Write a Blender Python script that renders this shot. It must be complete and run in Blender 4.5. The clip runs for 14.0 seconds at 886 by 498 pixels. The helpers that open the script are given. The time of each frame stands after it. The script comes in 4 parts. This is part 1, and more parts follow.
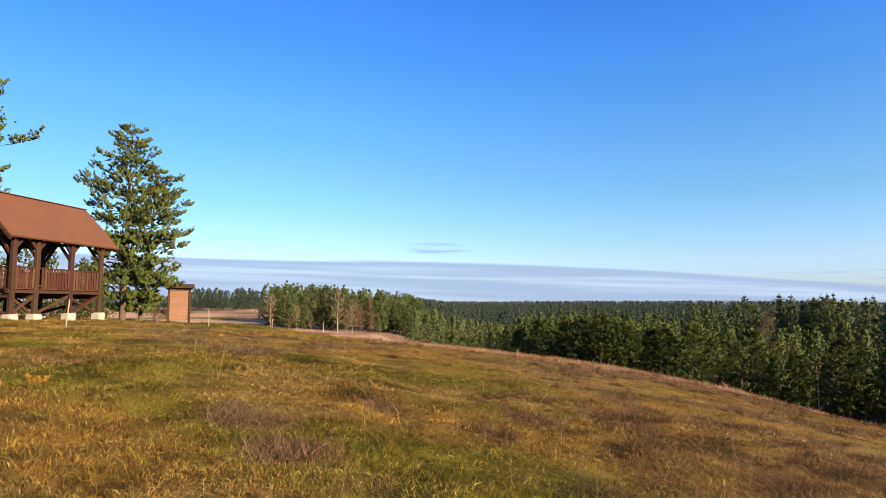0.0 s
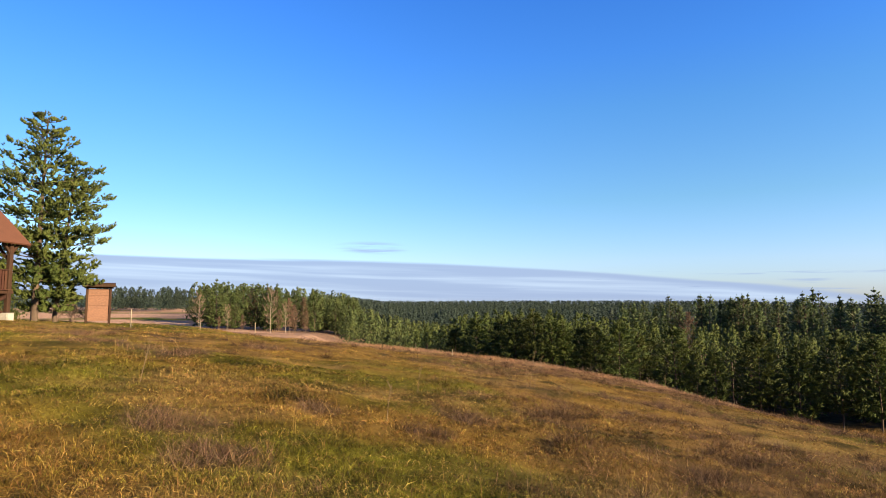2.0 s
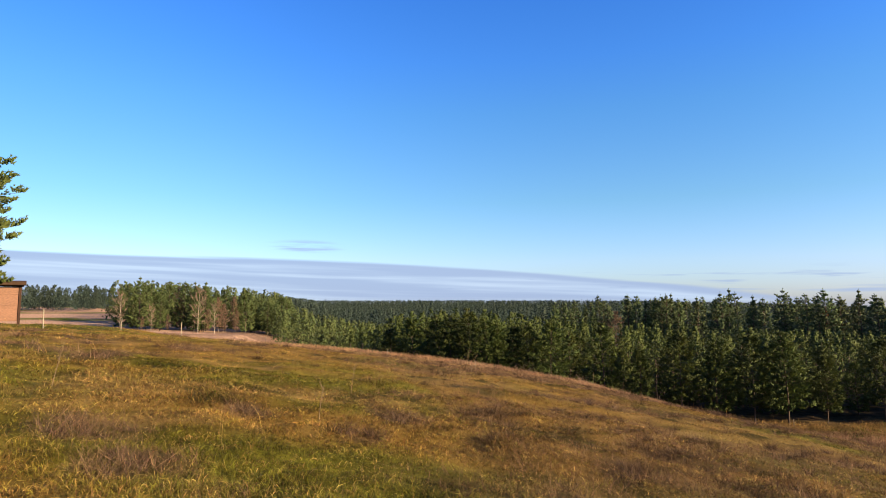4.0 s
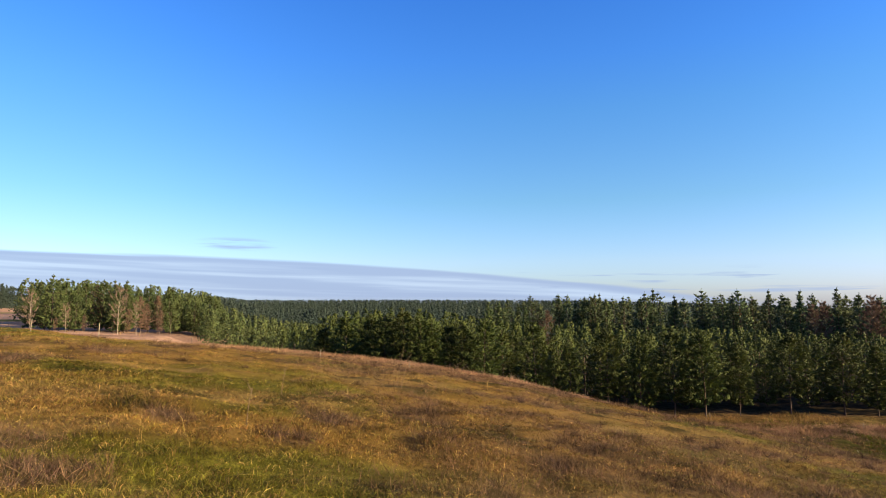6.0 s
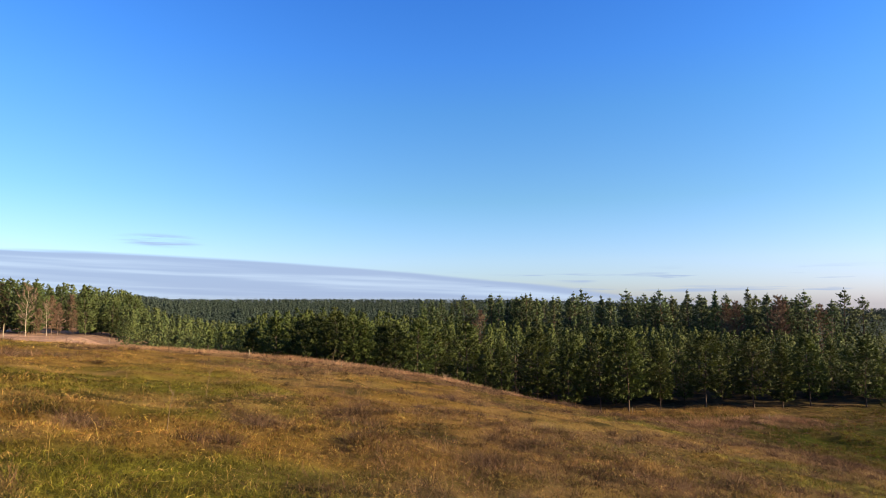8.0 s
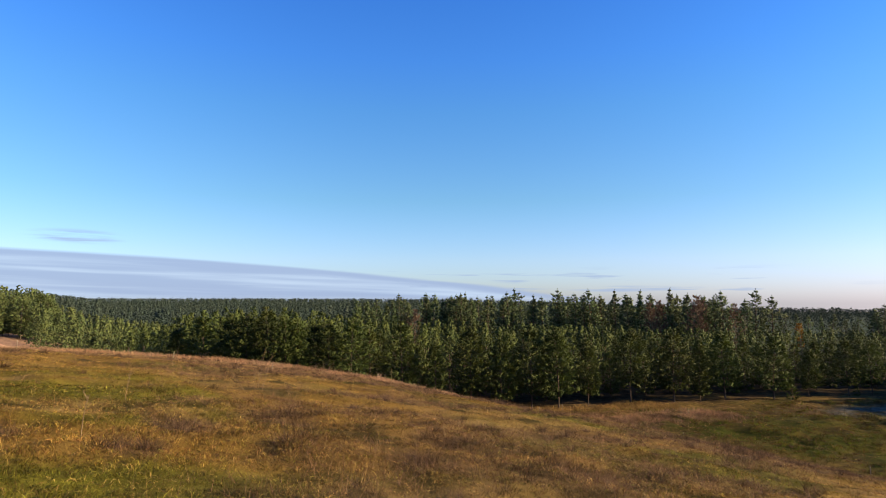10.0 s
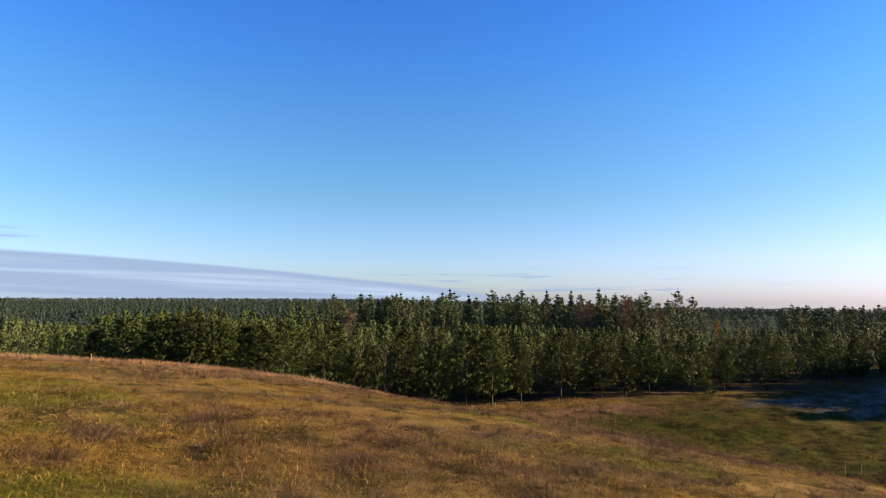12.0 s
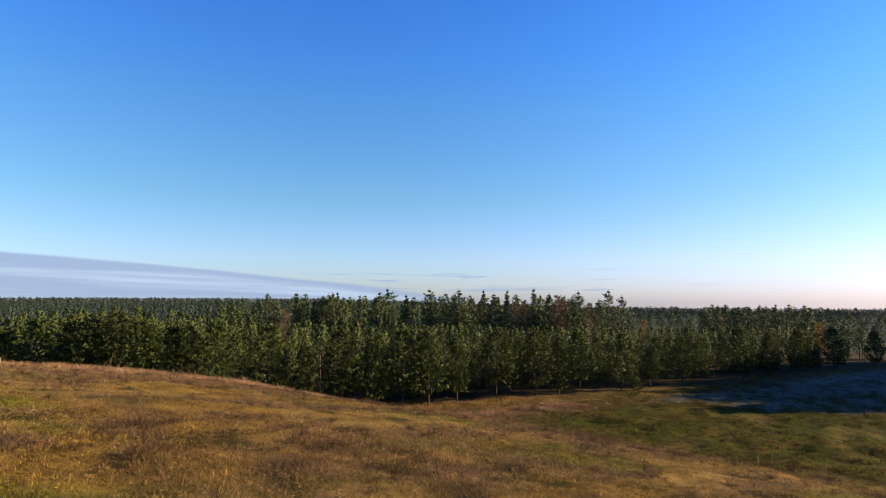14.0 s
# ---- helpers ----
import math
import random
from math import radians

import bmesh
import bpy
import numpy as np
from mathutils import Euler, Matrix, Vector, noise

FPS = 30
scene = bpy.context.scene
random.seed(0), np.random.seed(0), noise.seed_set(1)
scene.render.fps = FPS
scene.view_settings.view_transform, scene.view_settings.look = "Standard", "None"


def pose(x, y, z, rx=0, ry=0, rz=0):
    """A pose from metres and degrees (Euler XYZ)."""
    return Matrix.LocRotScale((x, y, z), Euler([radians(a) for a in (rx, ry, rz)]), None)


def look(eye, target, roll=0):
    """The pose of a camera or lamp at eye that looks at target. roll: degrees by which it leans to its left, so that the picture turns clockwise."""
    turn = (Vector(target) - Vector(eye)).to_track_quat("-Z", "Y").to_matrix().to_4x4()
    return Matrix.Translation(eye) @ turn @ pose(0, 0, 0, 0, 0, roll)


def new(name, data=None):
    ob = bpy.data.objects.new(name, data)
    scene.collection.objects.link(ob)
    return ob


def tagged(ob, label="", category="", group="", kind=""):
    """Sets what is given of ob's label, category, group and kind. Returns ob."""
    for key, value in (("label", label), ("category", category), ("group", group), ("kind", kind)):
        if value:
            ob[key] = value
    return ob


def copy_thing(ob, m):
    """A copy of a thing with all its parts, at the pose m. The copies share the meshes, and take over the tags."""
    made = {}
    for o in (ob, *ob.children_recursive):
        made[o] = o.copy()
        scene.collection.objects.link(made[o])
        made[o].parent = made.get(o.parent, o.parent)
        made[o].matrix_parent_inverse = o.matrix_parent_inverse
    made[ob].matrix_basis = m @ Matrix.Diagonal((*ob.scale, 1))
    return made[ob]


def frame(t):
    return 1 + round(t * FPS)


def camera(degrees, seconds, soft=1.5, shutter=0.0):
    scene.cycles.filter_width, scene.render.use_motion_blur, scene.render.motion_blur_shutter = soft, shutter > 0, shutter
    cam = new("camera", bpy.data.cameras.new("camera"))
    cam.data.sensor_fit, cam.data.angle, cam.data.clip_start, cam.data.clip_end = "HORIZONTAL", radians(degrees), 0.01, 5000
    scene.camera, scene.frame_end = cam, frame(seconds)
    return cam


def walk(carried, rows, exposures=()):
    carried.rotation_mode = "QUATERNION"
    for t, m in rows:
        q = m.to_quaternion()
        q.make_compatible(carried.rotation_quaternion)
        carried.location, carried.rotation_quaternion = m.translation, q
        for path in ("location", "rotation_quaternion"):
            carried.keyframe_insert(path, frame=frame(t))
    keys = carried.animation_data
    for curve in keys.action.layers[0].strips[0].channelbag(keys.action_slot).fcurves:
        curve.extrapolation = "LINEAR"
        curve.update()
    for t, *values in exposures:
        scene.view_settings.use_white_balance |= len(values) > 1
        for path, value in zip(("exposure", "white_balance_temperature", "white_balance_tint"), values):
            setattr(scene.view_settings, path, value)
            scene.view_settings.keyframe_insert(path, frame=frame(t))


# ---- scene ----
cam = camera(74.0, 14.0, soft=0.9)
SKY_STRENGTH = 0.0575
SKY_TINT = [(0.0, (0.670, 0.756, 1.138)), (1.0, (0.274, 0.691, 1.332)), (0.14, (0.715, 0.800, 1.075)), (0.34, (0.545, 0.778, 0.935)),
            (0.635, (0.41, 0.778, 1.115)), (0.80, (0.331, 0.742, 1.296))]
CLOUD, CLOUD_LIGHT = (1.728, 2.232, 3.312), (2.664, 3.312, 4.248)
PATH = [
    (0.0, 0.0, 5.38, 0.0), (0.5, -1.54, 5.37, 0.0), (1.0, -3.07, 5.36, 0.0), (1.5, -4.62, 5.36, 0.0),
    (2.0, -6.16, 5.35, 0.0), (2.5, -7.71, 5.34, 0.0), (3.0, -9.25, 5.33, -0.01), (5.5, -17.07, 5.28, -0.04),
    (6.0, -18.64, 5.27, -0.04), (6.5, -20.24, 5.26, -0.05), (7.0, -21.86, 5.24, -0.05), (7.5, -23.46, 5.22, -0.05),
    (8.0, -25.04, 5.21, -0.05), (10.5, -32.88, 5.16, -0.07), (11.0, -34.44, 5.16, -0.07), (11.5, -35.98, 5.15, -0.07),
    (12.0, -37.52, 5.15, -0.07), (12.5, -39.04, 5.15, -0.07), (13.0, -40.55, 5.14, -0.08), (13.5, -42.06, 5.14, -0.08),
    (14.0, -43.57, 5.14, -0.08),
]
EYE, ARM, MIDDLE = 1.65, 0.17, radians(22)  # the camera is held out in front of a body that turns on the spot
walk(cam, [(t, pose(ARM * (math.sin(radians(-yaw)) - math.sin(MIDDLE)), ARM * (math.cos(radians(yaw)) - math.cos(MIDDLE)), EYE, 90 + pitch, roll, yaw))
           for t, yaw, pitch, roll in PATH],
     exposures=[(0.0, 2.06), (3.0, 2.04), (8.0, 1.99), (14.0, 1.90)])

# ---------------------------------------------------------------- light
SUN_AZ, SUN_EL = 127.0, 17.0  # degrees, clockwise from the first view's heading
sun_way = Vector((math.sin(radians(SUN_AZ)) * math.cos(radians(SUN_EL)),
                  math.cos(radians(SUN_AZ)) * math.cos(radians(SUN_EL)), math.sin(radians(SUN_EL))))
sun = new("sun", bpy.data.lights.new("sun", "SUN"))
sun.data.energy, sun.data.angle, sun.data.color = 5.0, radians(0.53), (1.0, 0.80, 0.51)
sun.matrix_world = look(sun_way * 100, (0, 0, 0))

world = bpy.data.worlds.new("sky")
scene.world = world
world.use_nodes = True
wt = world.node_tree
wt.nodes.clear()


def wn(kind):
    return wt.nodes.new(kind)


def wmath(op, a, b=None, c=None):
    node = wn("ShaderNodeMath")
    node.operation = op
    for slot, v in zip(node.inputs, (a, b, c)):
        if v is None:
            continue
        if isinstance(v, (int, float)):
            slot.default_value = v
        else:
            wt.links.new(v, slot)
    return node.outputs[0]


def wmix(fac, a, b, blend="MIX"):
    node = wn("ShaderNodeMix")
    node.data_type, node.blend_type = "RGBA", blend
    for slot, v in ((node.inputs[0], fac), (node.inputs[6], a), (node.inputs[7], b)):
        if isinstance(v, (int, float)):
            slot.default_value = v
        elif isinstance(v, tuple):
            slot.default_value = (*v, 1)
        else:
            wt.links.new(v, slot)
    return node.outputs[2]


def wramp(value, lo, hi):
    node = wn("ShaderNodeMapRange")
    node.interpolation_type = "SMOOTHSTEP"
    wt.links.new(value, node.inputs[0])
    node.inputs[1].default_value, node.inputs[2].default_value = lo, hi
    return node.outputs[0]


sky = wn("ShaderNodeTexSky")
sky.sky_type, sky.sun_disc = "NISHITA", False
sky.sun_elevation, sky.sun_rotation = radians(SUN_EL), radians(SUN_AZ)
sky.air_density, sky.dust_density, sky.ozone_density = 1.0, 0.6, 2.5
split = wn("ShaderNodeSeparateXYZ")
wt.links.new(wn("ShaderNodeTexCoord").outputs["Generated"], split.inputs[0])
azim = wmath("ARCTAN2", split.outputs[0], split.outputs[1])
elev = wmath("ARCSINE", split.outputs[2])
# deeper blue overhead
tint = wn("ShaderNodeValToRGB")
wt.links.new(wmath("MULTIPLY", elev, 2.0), tint.inputs[0])
ramp = tint.color_ramp
for k, (at, colour) in enumerate(SKY_TINT):
    stop = ramp.elements[k] if k < 2 else ramp.elements.new(at)
    stop.position, stop.color = at, (*colour, 1)
clear = wmix(1.0, sky.outputs[0], tint.outputs[0], "MULTIPLY")
clear = wmix(wmath("MULTIPLY", wramp(azim, 0.45, 1.5), wramp(elev, 0.4, 0.0)), clear, wmix(1.0, clear, (1.03, 0.95, 1.06), "MULTIPLY"))
clear = wmix(wramp(azim, -0.1, -0.75), clear, wmix(1.0, clear, (0.86, 0.88, 0.96), "MULTIPLY"))
# low cloud bank: flat streaks whose upper edge sinks towards the sun's side
place = wn("ShaderNodeCombineXYZ")
wt.links.new(wmath("MULTIPLY", azim, 1.5), place.inputs[0])
wt.links.new(wmath("ADD", wmath("MULTIPLY", elev, 48.0), wmath("MULTIPLY", azim, 1.3)), place.inputs[1])
streak = wn("ShaderNodeTexNoise")
wt.links.new(place.outputs[0], streak.inputs["Vector"])
streak.inputs["Scale"].default_value, streak.inputs["Detail"].default_value = 1.0, 3.5
edge = wmath("SUBTRACT", 0.0748, wmath("MULTIPLY", wmath("POWER", wmath("MAXIMUM", wmath("ADD", azim, 0.12), 0.0), 1.8), 0.078))
edge = wmath("ADD", edge, wmath("MULTIPLY", wmath("SUBTRACT", streak.outputs[0], 0.5), 0.012))
bank = wramp(wmath("SUBTRACT", edge, elev), -0.001, 0.005)
layer = wmath("MAXIMUM", wramp(streak.outputs[0], 0.33, 0.56), wramp(wmath("SUBTRACT", edge, elev), 0.017, 0.007))
bank = wmath("MULTIPLY", bank, 0.9)
low = wramp(elev, -0.01, 0.012)
cover = wmath("MULTIPLY", wmath("MULTIPLY", bank, low), wramp(azim, 1.0, 0.62))
# a few thin wisps above and beside the bank
place2 = wn("ShaderNodeCombineXYZ")
wt.links.new(wmath("MULTIPLY", azim, 7.0), place2.inputs[0])
wt.links.new(wmath("MULTIPLY", elev, 120.0), place2.inputs[1])
wisp = wn("ShaderNodeTexNoise")
wt.links.new(place2.outputs[0], wisp.inputs["Vector"])
wisp.inputs["Scale"].default_value, wisp.inputs["Detail"].default_value = 1.0, 4.0
thin = wmath("MULTIPLY", wramp(wisp.outputs[0], 0.57, 0.69), wmath("MULTIPLY", wramp(elev, 0.010, 0.017), wramp(elev, 0.062, 0.036)))
cover = wmath("MAXIMUM", cover, wmath("MULTIPLY", thin, wmath("MULTIPLY", 0.8, wramp(azim, 1.25, 0.9))))
for caz, cel, half, tall_ in ((-0.8, 5.4, 4.5, 0.75), (37.8, 2.1, 2.4, 0.32), (48.5, 1.25, 6.5, 0.38)):
    across = wmath("DIVIDE", wmath("SUBTRACT", azim, radians(caz)), radians(half))
    along = wmath("DIVIDE", wmath("SUBTRACT", elev, radians(cel)), radians(tall_))
    off = wmath("SQRT", wmath("ADD", wmath("MULTIPLY", across, across), wmath("MULTIPLY", along, along)))
    puff = wmath("MULTIPLY", wramp(off, 1.0, 0.35), wramp(wisp.outputs[0], 0.40, 0.60))
    thin = wmath("MAXIMUM", thin, puff)
    cover = wmath("MAXIMUM", cover, wmath("MULTIPLY", puff, 0.75))
clouded = wmix(cover, clear, wmix(wmath("MAXIMUM", layer, thin), CLOUD_LIGHT, CLOUD))
back = wn("ShaderNodeBackground")
back.inputs[1].default_value = SKY_STRENGTH
wt.links.new(clouded, back.inputs[0])
wt.links.new(back.outputs[0], wn("ShaderNodeOutputWorld").inputs[0])

# ---------------------------------------------------------------- materials


def material(name, colour, rough=0.85, colour2=None, scale=4.0, fine=60.0, bump=0.3, metal=0.0, attribute="", island=0.0,
             translucent=0.0, stretch=(1, 1, 1), spec=0.3, per_object=0.0):
    """A procedural surface: two colours mixed by coarse and fine noise, with relief; optionally a stored tint and a spread between pieces."""
    m = bpy.data.materials.new(name)
    m.use_nodes = True
    nt = m.node_tree
    nt.nodes.clear()
    out = nt.nodes.new("ShaderNodeOutputMaterial")
    bsdf = nt.nodes.new("ShaderNodeBsdfPrincipled")
    link = nt.links.new
    co = nt.nodes.new("ShaderNodeTexCoord")
    mp = nt.nodes.new("ShaderNodeMapping")
    mp.inputs["Scale"].default_value = stretch
    link(co.outputs["Object"], mp.inputs[0])
    n1 = nt.nodes.new("ShaderNodeTexNoise")
    n1.inputs["Scale"].default_value, n1.inputs["Detail"].default_value = scale, 6
    n2 = nt.nodes.new("ShaderNodeTexNoise")
    n2.inputs["Scale"].default_value, n2.inputs["Detail"].default_value = fine, 4
    link(mp.outputs[0], n1.inputs["Vector"])
    link(mp.outputs[0], n2.inputs["Vector"])

    def mixed(fac, a, b, blend="MIX"):
        node = nt.nodes.new("ShaderNodeMix")
        node.data_type, node.blend_type = "RGBA", blend
        for slot, v in ((node.inputs[0], fac), (node.inputs[6], a), (node.inputs[7], b)):
            if isinstance(v, (int, float)):
                slot.default_value = v
            elif isinstance(v, tuple):
                slot.default_value = (*v, 1)
            else:
                link(v, slot)
        return node.outputs[2]

    def ranged(value, lo, hi, a=0.0, b=1.0):
        node = nt.nodes.new("ShaderNodeMapRange")
        link(value, node.inputs[0])
        for k, v in enumerate((lo, hi, a, b)):
            node.inputs[k + 1].default_value = v
        return node.outputs[0]

    second = colour2 or tuple(c * 0.7 for c in colour)
    if attribute:
        at = nt.nodes.new("ShaderNodeAttribute")
        at.attribute_name = attribute
        base = at.outputs["Color"]
        grey = nt.nodes.new("ShaderNodeCombineColor")
        v = ranged(n1.outputs[0], 0.34, 0.66, 0.62, 1.36)
        for k in range(3):
            link(v, grey.inputs[k])
        base = mixed(1.0, base, grey.outputs[0], "MULTIPLY")
    else:
        base = mixed(ranged(n1.outputs[0], 0.32, 0.68), colour, second)
    grey2 = nt.nodes.new("ShaderNodeCombineColor")
    v = ranged(n2.outputs[0], 0.25, 0.75, 0.7, 1.25)
    for k in range(3):
        link(v, grey2.inputs[k])
    base = mixed(1.0, base, grey2.outputs[0], "MULTIPLY")
    for amount, source, out_name in ((island, "ShaderNodeNewGeometry", "Random Per Island"), (per_object, "ShaderNodeObjectInfo", "Random")):
        if not amount:
            continue
        ge = nt.nodes.new(source).outputs[out_name]
        hs = nt.nodes.new("ShaderNodeHueSaturation")
        link(ranged(ge, 0, 1, 0.5 - 0.05 * amount, 0.5 + 0.03 * amount), hs.inputs["Hue"])
        link(ranged(ge, 0, 1, 1 - 0.55 * amount, 1 + 0.5 * amount), hs.inputs["Value"])
        link(base, hs.inputs["Color"])
        base = hs.outputs[0]
    link(base, bsdf.inputs["Base Color"])
    bsdf.inputs["Roughness"].default_value = rough
    bsdf.inputs["Metallic"].default_value = metal
    bsdf.inputs["Specular IOR Level"].default_value = spec
    if bump:
        bp = nt.nodes.new("ShaderNodeBump")
        bp.inputs["Strength"].default_value, bp.inputs["Distance"].default_value = bump, 0.02
        link(n2.outputs[0], bp.inputs["Height"])
        link(bp.outputs[0], bsdf.inputs["Normal"])
    if translucent:
        tr = nt.nodes.new("ShaderNodeBsdfTranslucent")
        link(base, tr.inputs[0])
        ms = nt.nodes.new("ShaderNodeMixShader")
        ms.inputs[0].default_value = translucent
        link(bsdf.outputs[0], ms.inputs[1])
        link(tr.outputs[0], ms.inputs[2])
        link(ms.outputs[0], out.inputs[0])
    else:
        link(bsdf.outputs[0], out.inputs[0])
    return m


M_GROUND = material("meadow_soil", (0.0750, 0.0600, 0.0300), 0.95, attribute="tint", scale=1.6, fine=38.0, bump=0.9, spec=0.02)
M_GRASS = material("grass_blades", (0.1500, 0.1500, 0.0375), 0.7, attribute="tint", scale=1.3, fine=9.0, bump=0, island=0.55, translucent=0.25, spec=0.04)
M_WEED = material("dry_weeds", (0.1500, 0.0975, 0.0750), 0.85, attribute="tint", scale=0.5, fine=4.0, bump=0, island=0.5, translucent=0.15, spec=0.03)
M_NEEDLE = material("pine_needles", (0.026, 0.037, 0.009), 0.6, (0.056, 0.066, 0.014), 0.8, 2.0, 0, island=0.35, per_object=0.3, translucent=0.22, spec=0.08)
# slightly bluish needles: a little distance haze painted into the base colour
M_NEEDLE_TALL_HAZED = material("hazed_tall_pine_needles", (0.036, 0.052, 0.019), 0.6, (0.064, 0.080, 0.028), 0.6, 2.5, 0, island=0.5, per_object=0.35, translucent=0.1, spec=0.08)
M_NEEDLE_OLD = material("old_pine_needles", (0.034, 0.047, 0.011), 0.6, (0.062, 0.070, 0.016), 0.5, 2.0, 0, island=0.5, translucent=0.1, spec=0.08)
# blue-grey cast: haze of the far woods mixed into the needle colour
M_NEEDLE_HAZED = material("hazed_distant_needles", (0.0180, 0.0277, 0.0220), 0.75, (0.0300, 0.0375, 0.0260), 0.05, 0.4, 0, island=0.3, spec=0.05)
M_NEEDLE_MID = material("valley_needles", (0.036, 0.050, 0.016), 0.7, (0.062, 0.071, 0.021), 0.15, 1.0, 0, island=0.45, translucent=0.1, spec=0.08)
M_RUST = material("rusty_larch_needles", (0.150, 0.090, 0.055), 0.7, (0.115, 0.076, 0.048), 0.5, 2.0, 0, island=0.6, translucent=0.15, spec=0.1)
M_GOLD = material("golden_leaves", (0.2850, 0.1500, 0.0225), 0.7, (0.2250, 0.1050, 0.0188), 0.5, 2.0, 0, island=0.5, translucent=0.2, spec=0.1)
M_BARK = material("pine_bark", (0.0788, 0.0525, 0.0360), 0.95, (0.0488, 0.0360, 0.0285), 3.0, 25.0, 0.7, stretch=(1, 1, 0.25), spec=0.1)
M_BIRCH = material("birch_bark", (0.32, 0.26, 0.20), 0.8, (0.19, 0.15, 0.11), 1.5, 12.0, 0.3, spec=0.1)
M_TWIG = material("bare_twigs", (0.1650, 0.1125, 0.0825), 0.9, (0.1200, 0.0750, 0.0525), 2.0, 20.0, 0, spec=0.1)
M_BEAM = material("brown_stained_timber", (0.0375, 0.0180, 0.0097), 0.8, (0.0240, 0.0120, 0.0075), 2.0, 30.0, 0.4, stretch=(1, 1, 0.2), per_object=0.3, spec=0.1)
M_BOARD = material("brown_stained_boards", (0.0540, 0.0232, 0.0128), 0.8, (0.0375, 0.0173, 0.0097), 3.0, 40.0, 0.4, stretch=(1, 1, 0.15), per_object=0.5, spec=0.1)
M_ROOF = material("brown_roofing", (0.0870, 0.0330, 0.0173), 0.85, (0.0735, 0.0292, 0.0158), 1.2, 35.0, 0.06, spec=0.2)
M_STONE = material("pale_concrete", (0.2700, 0.2400, 0.1950), 0.9, (0.2100, 0.1837, 0.1500), 5.0, 40.0, 0.5, spec=0.2)
M_PANEL = material("orange_brown_plywood", (0.1425, 0.0675, 0.0390), 0.8, (0.1162, 0.0562, 0.0330), 2.0, 30.0, 0.2, stretch=(0.3, 1, 1))
M_STAKE = material("weathered_stake_wood", (0.1875, 0.1500, 0.1013), 0.9, (0.1350, 0.1050, 0.0750), 4.0, 40.0, 0.3, stretch=(1, 1, 0.2), per_object=0.4)
M_STALK = material("dry_stalk_fibre", (0.1500, 0.1013, 0.0525), 0.9, (0.1050, 0.0675, 0.0375), 3.0, 30.0, 0, spec=0.1)

# ---------------------------------------------------------------- land


def lattice(i, j, seed):
    v = np.sin(i * 127.1 + j * 311.7 + seed * 74.7) * 43758.5453
    return v - np.floor(v)


def vnoise(x, y, seed=0):
    """Smooth value noise, 0 to 1, one unit a cell."""
    i, j = np.floor(x), np.floor(y)
    u, v = x - i, y - j
    u, v = u * u * (3 - 2 * u), v * v * (3 - 2 * v)
    a, b = lattice(i, j, seed), lattice(i + 1, j, seed)
    c, d = lattice(i, j + 1, seed), lattice(i + 1, j + 1, seed)
    return (a * (1 - u) + b * u) * (1 - v) + (c * (1 - u) + d * u) * v


def fnoise(x, y, seed=0):
    return (vnoise(x, y, seed) * 4 + vnoise(x * 2.1, y * 2.1, seed + 7) * 2 + vnoise(x * 4.3, y * 4.3, seed + 13)) / 7


def step(lo, hi, v):
    s = np.clip((v - lo) / (hi - lo), 0, 1)
    return s * s * (3 - 2 * s)


SLOPE_X = np.array([-40, -25, -13, -5, 3, 10, 17, 24, 31, 38, 46.0])
SLOPE_Z = np.array([1.85, 1.50, 1.07, 0.72, -0.30, -1.46, -2.8, -4.6, -6.8, -9.0, -11.5])
EDGE_N, EDGE_C = (0.307, 0.951), 50.6  # the straight edge of the young pine wood


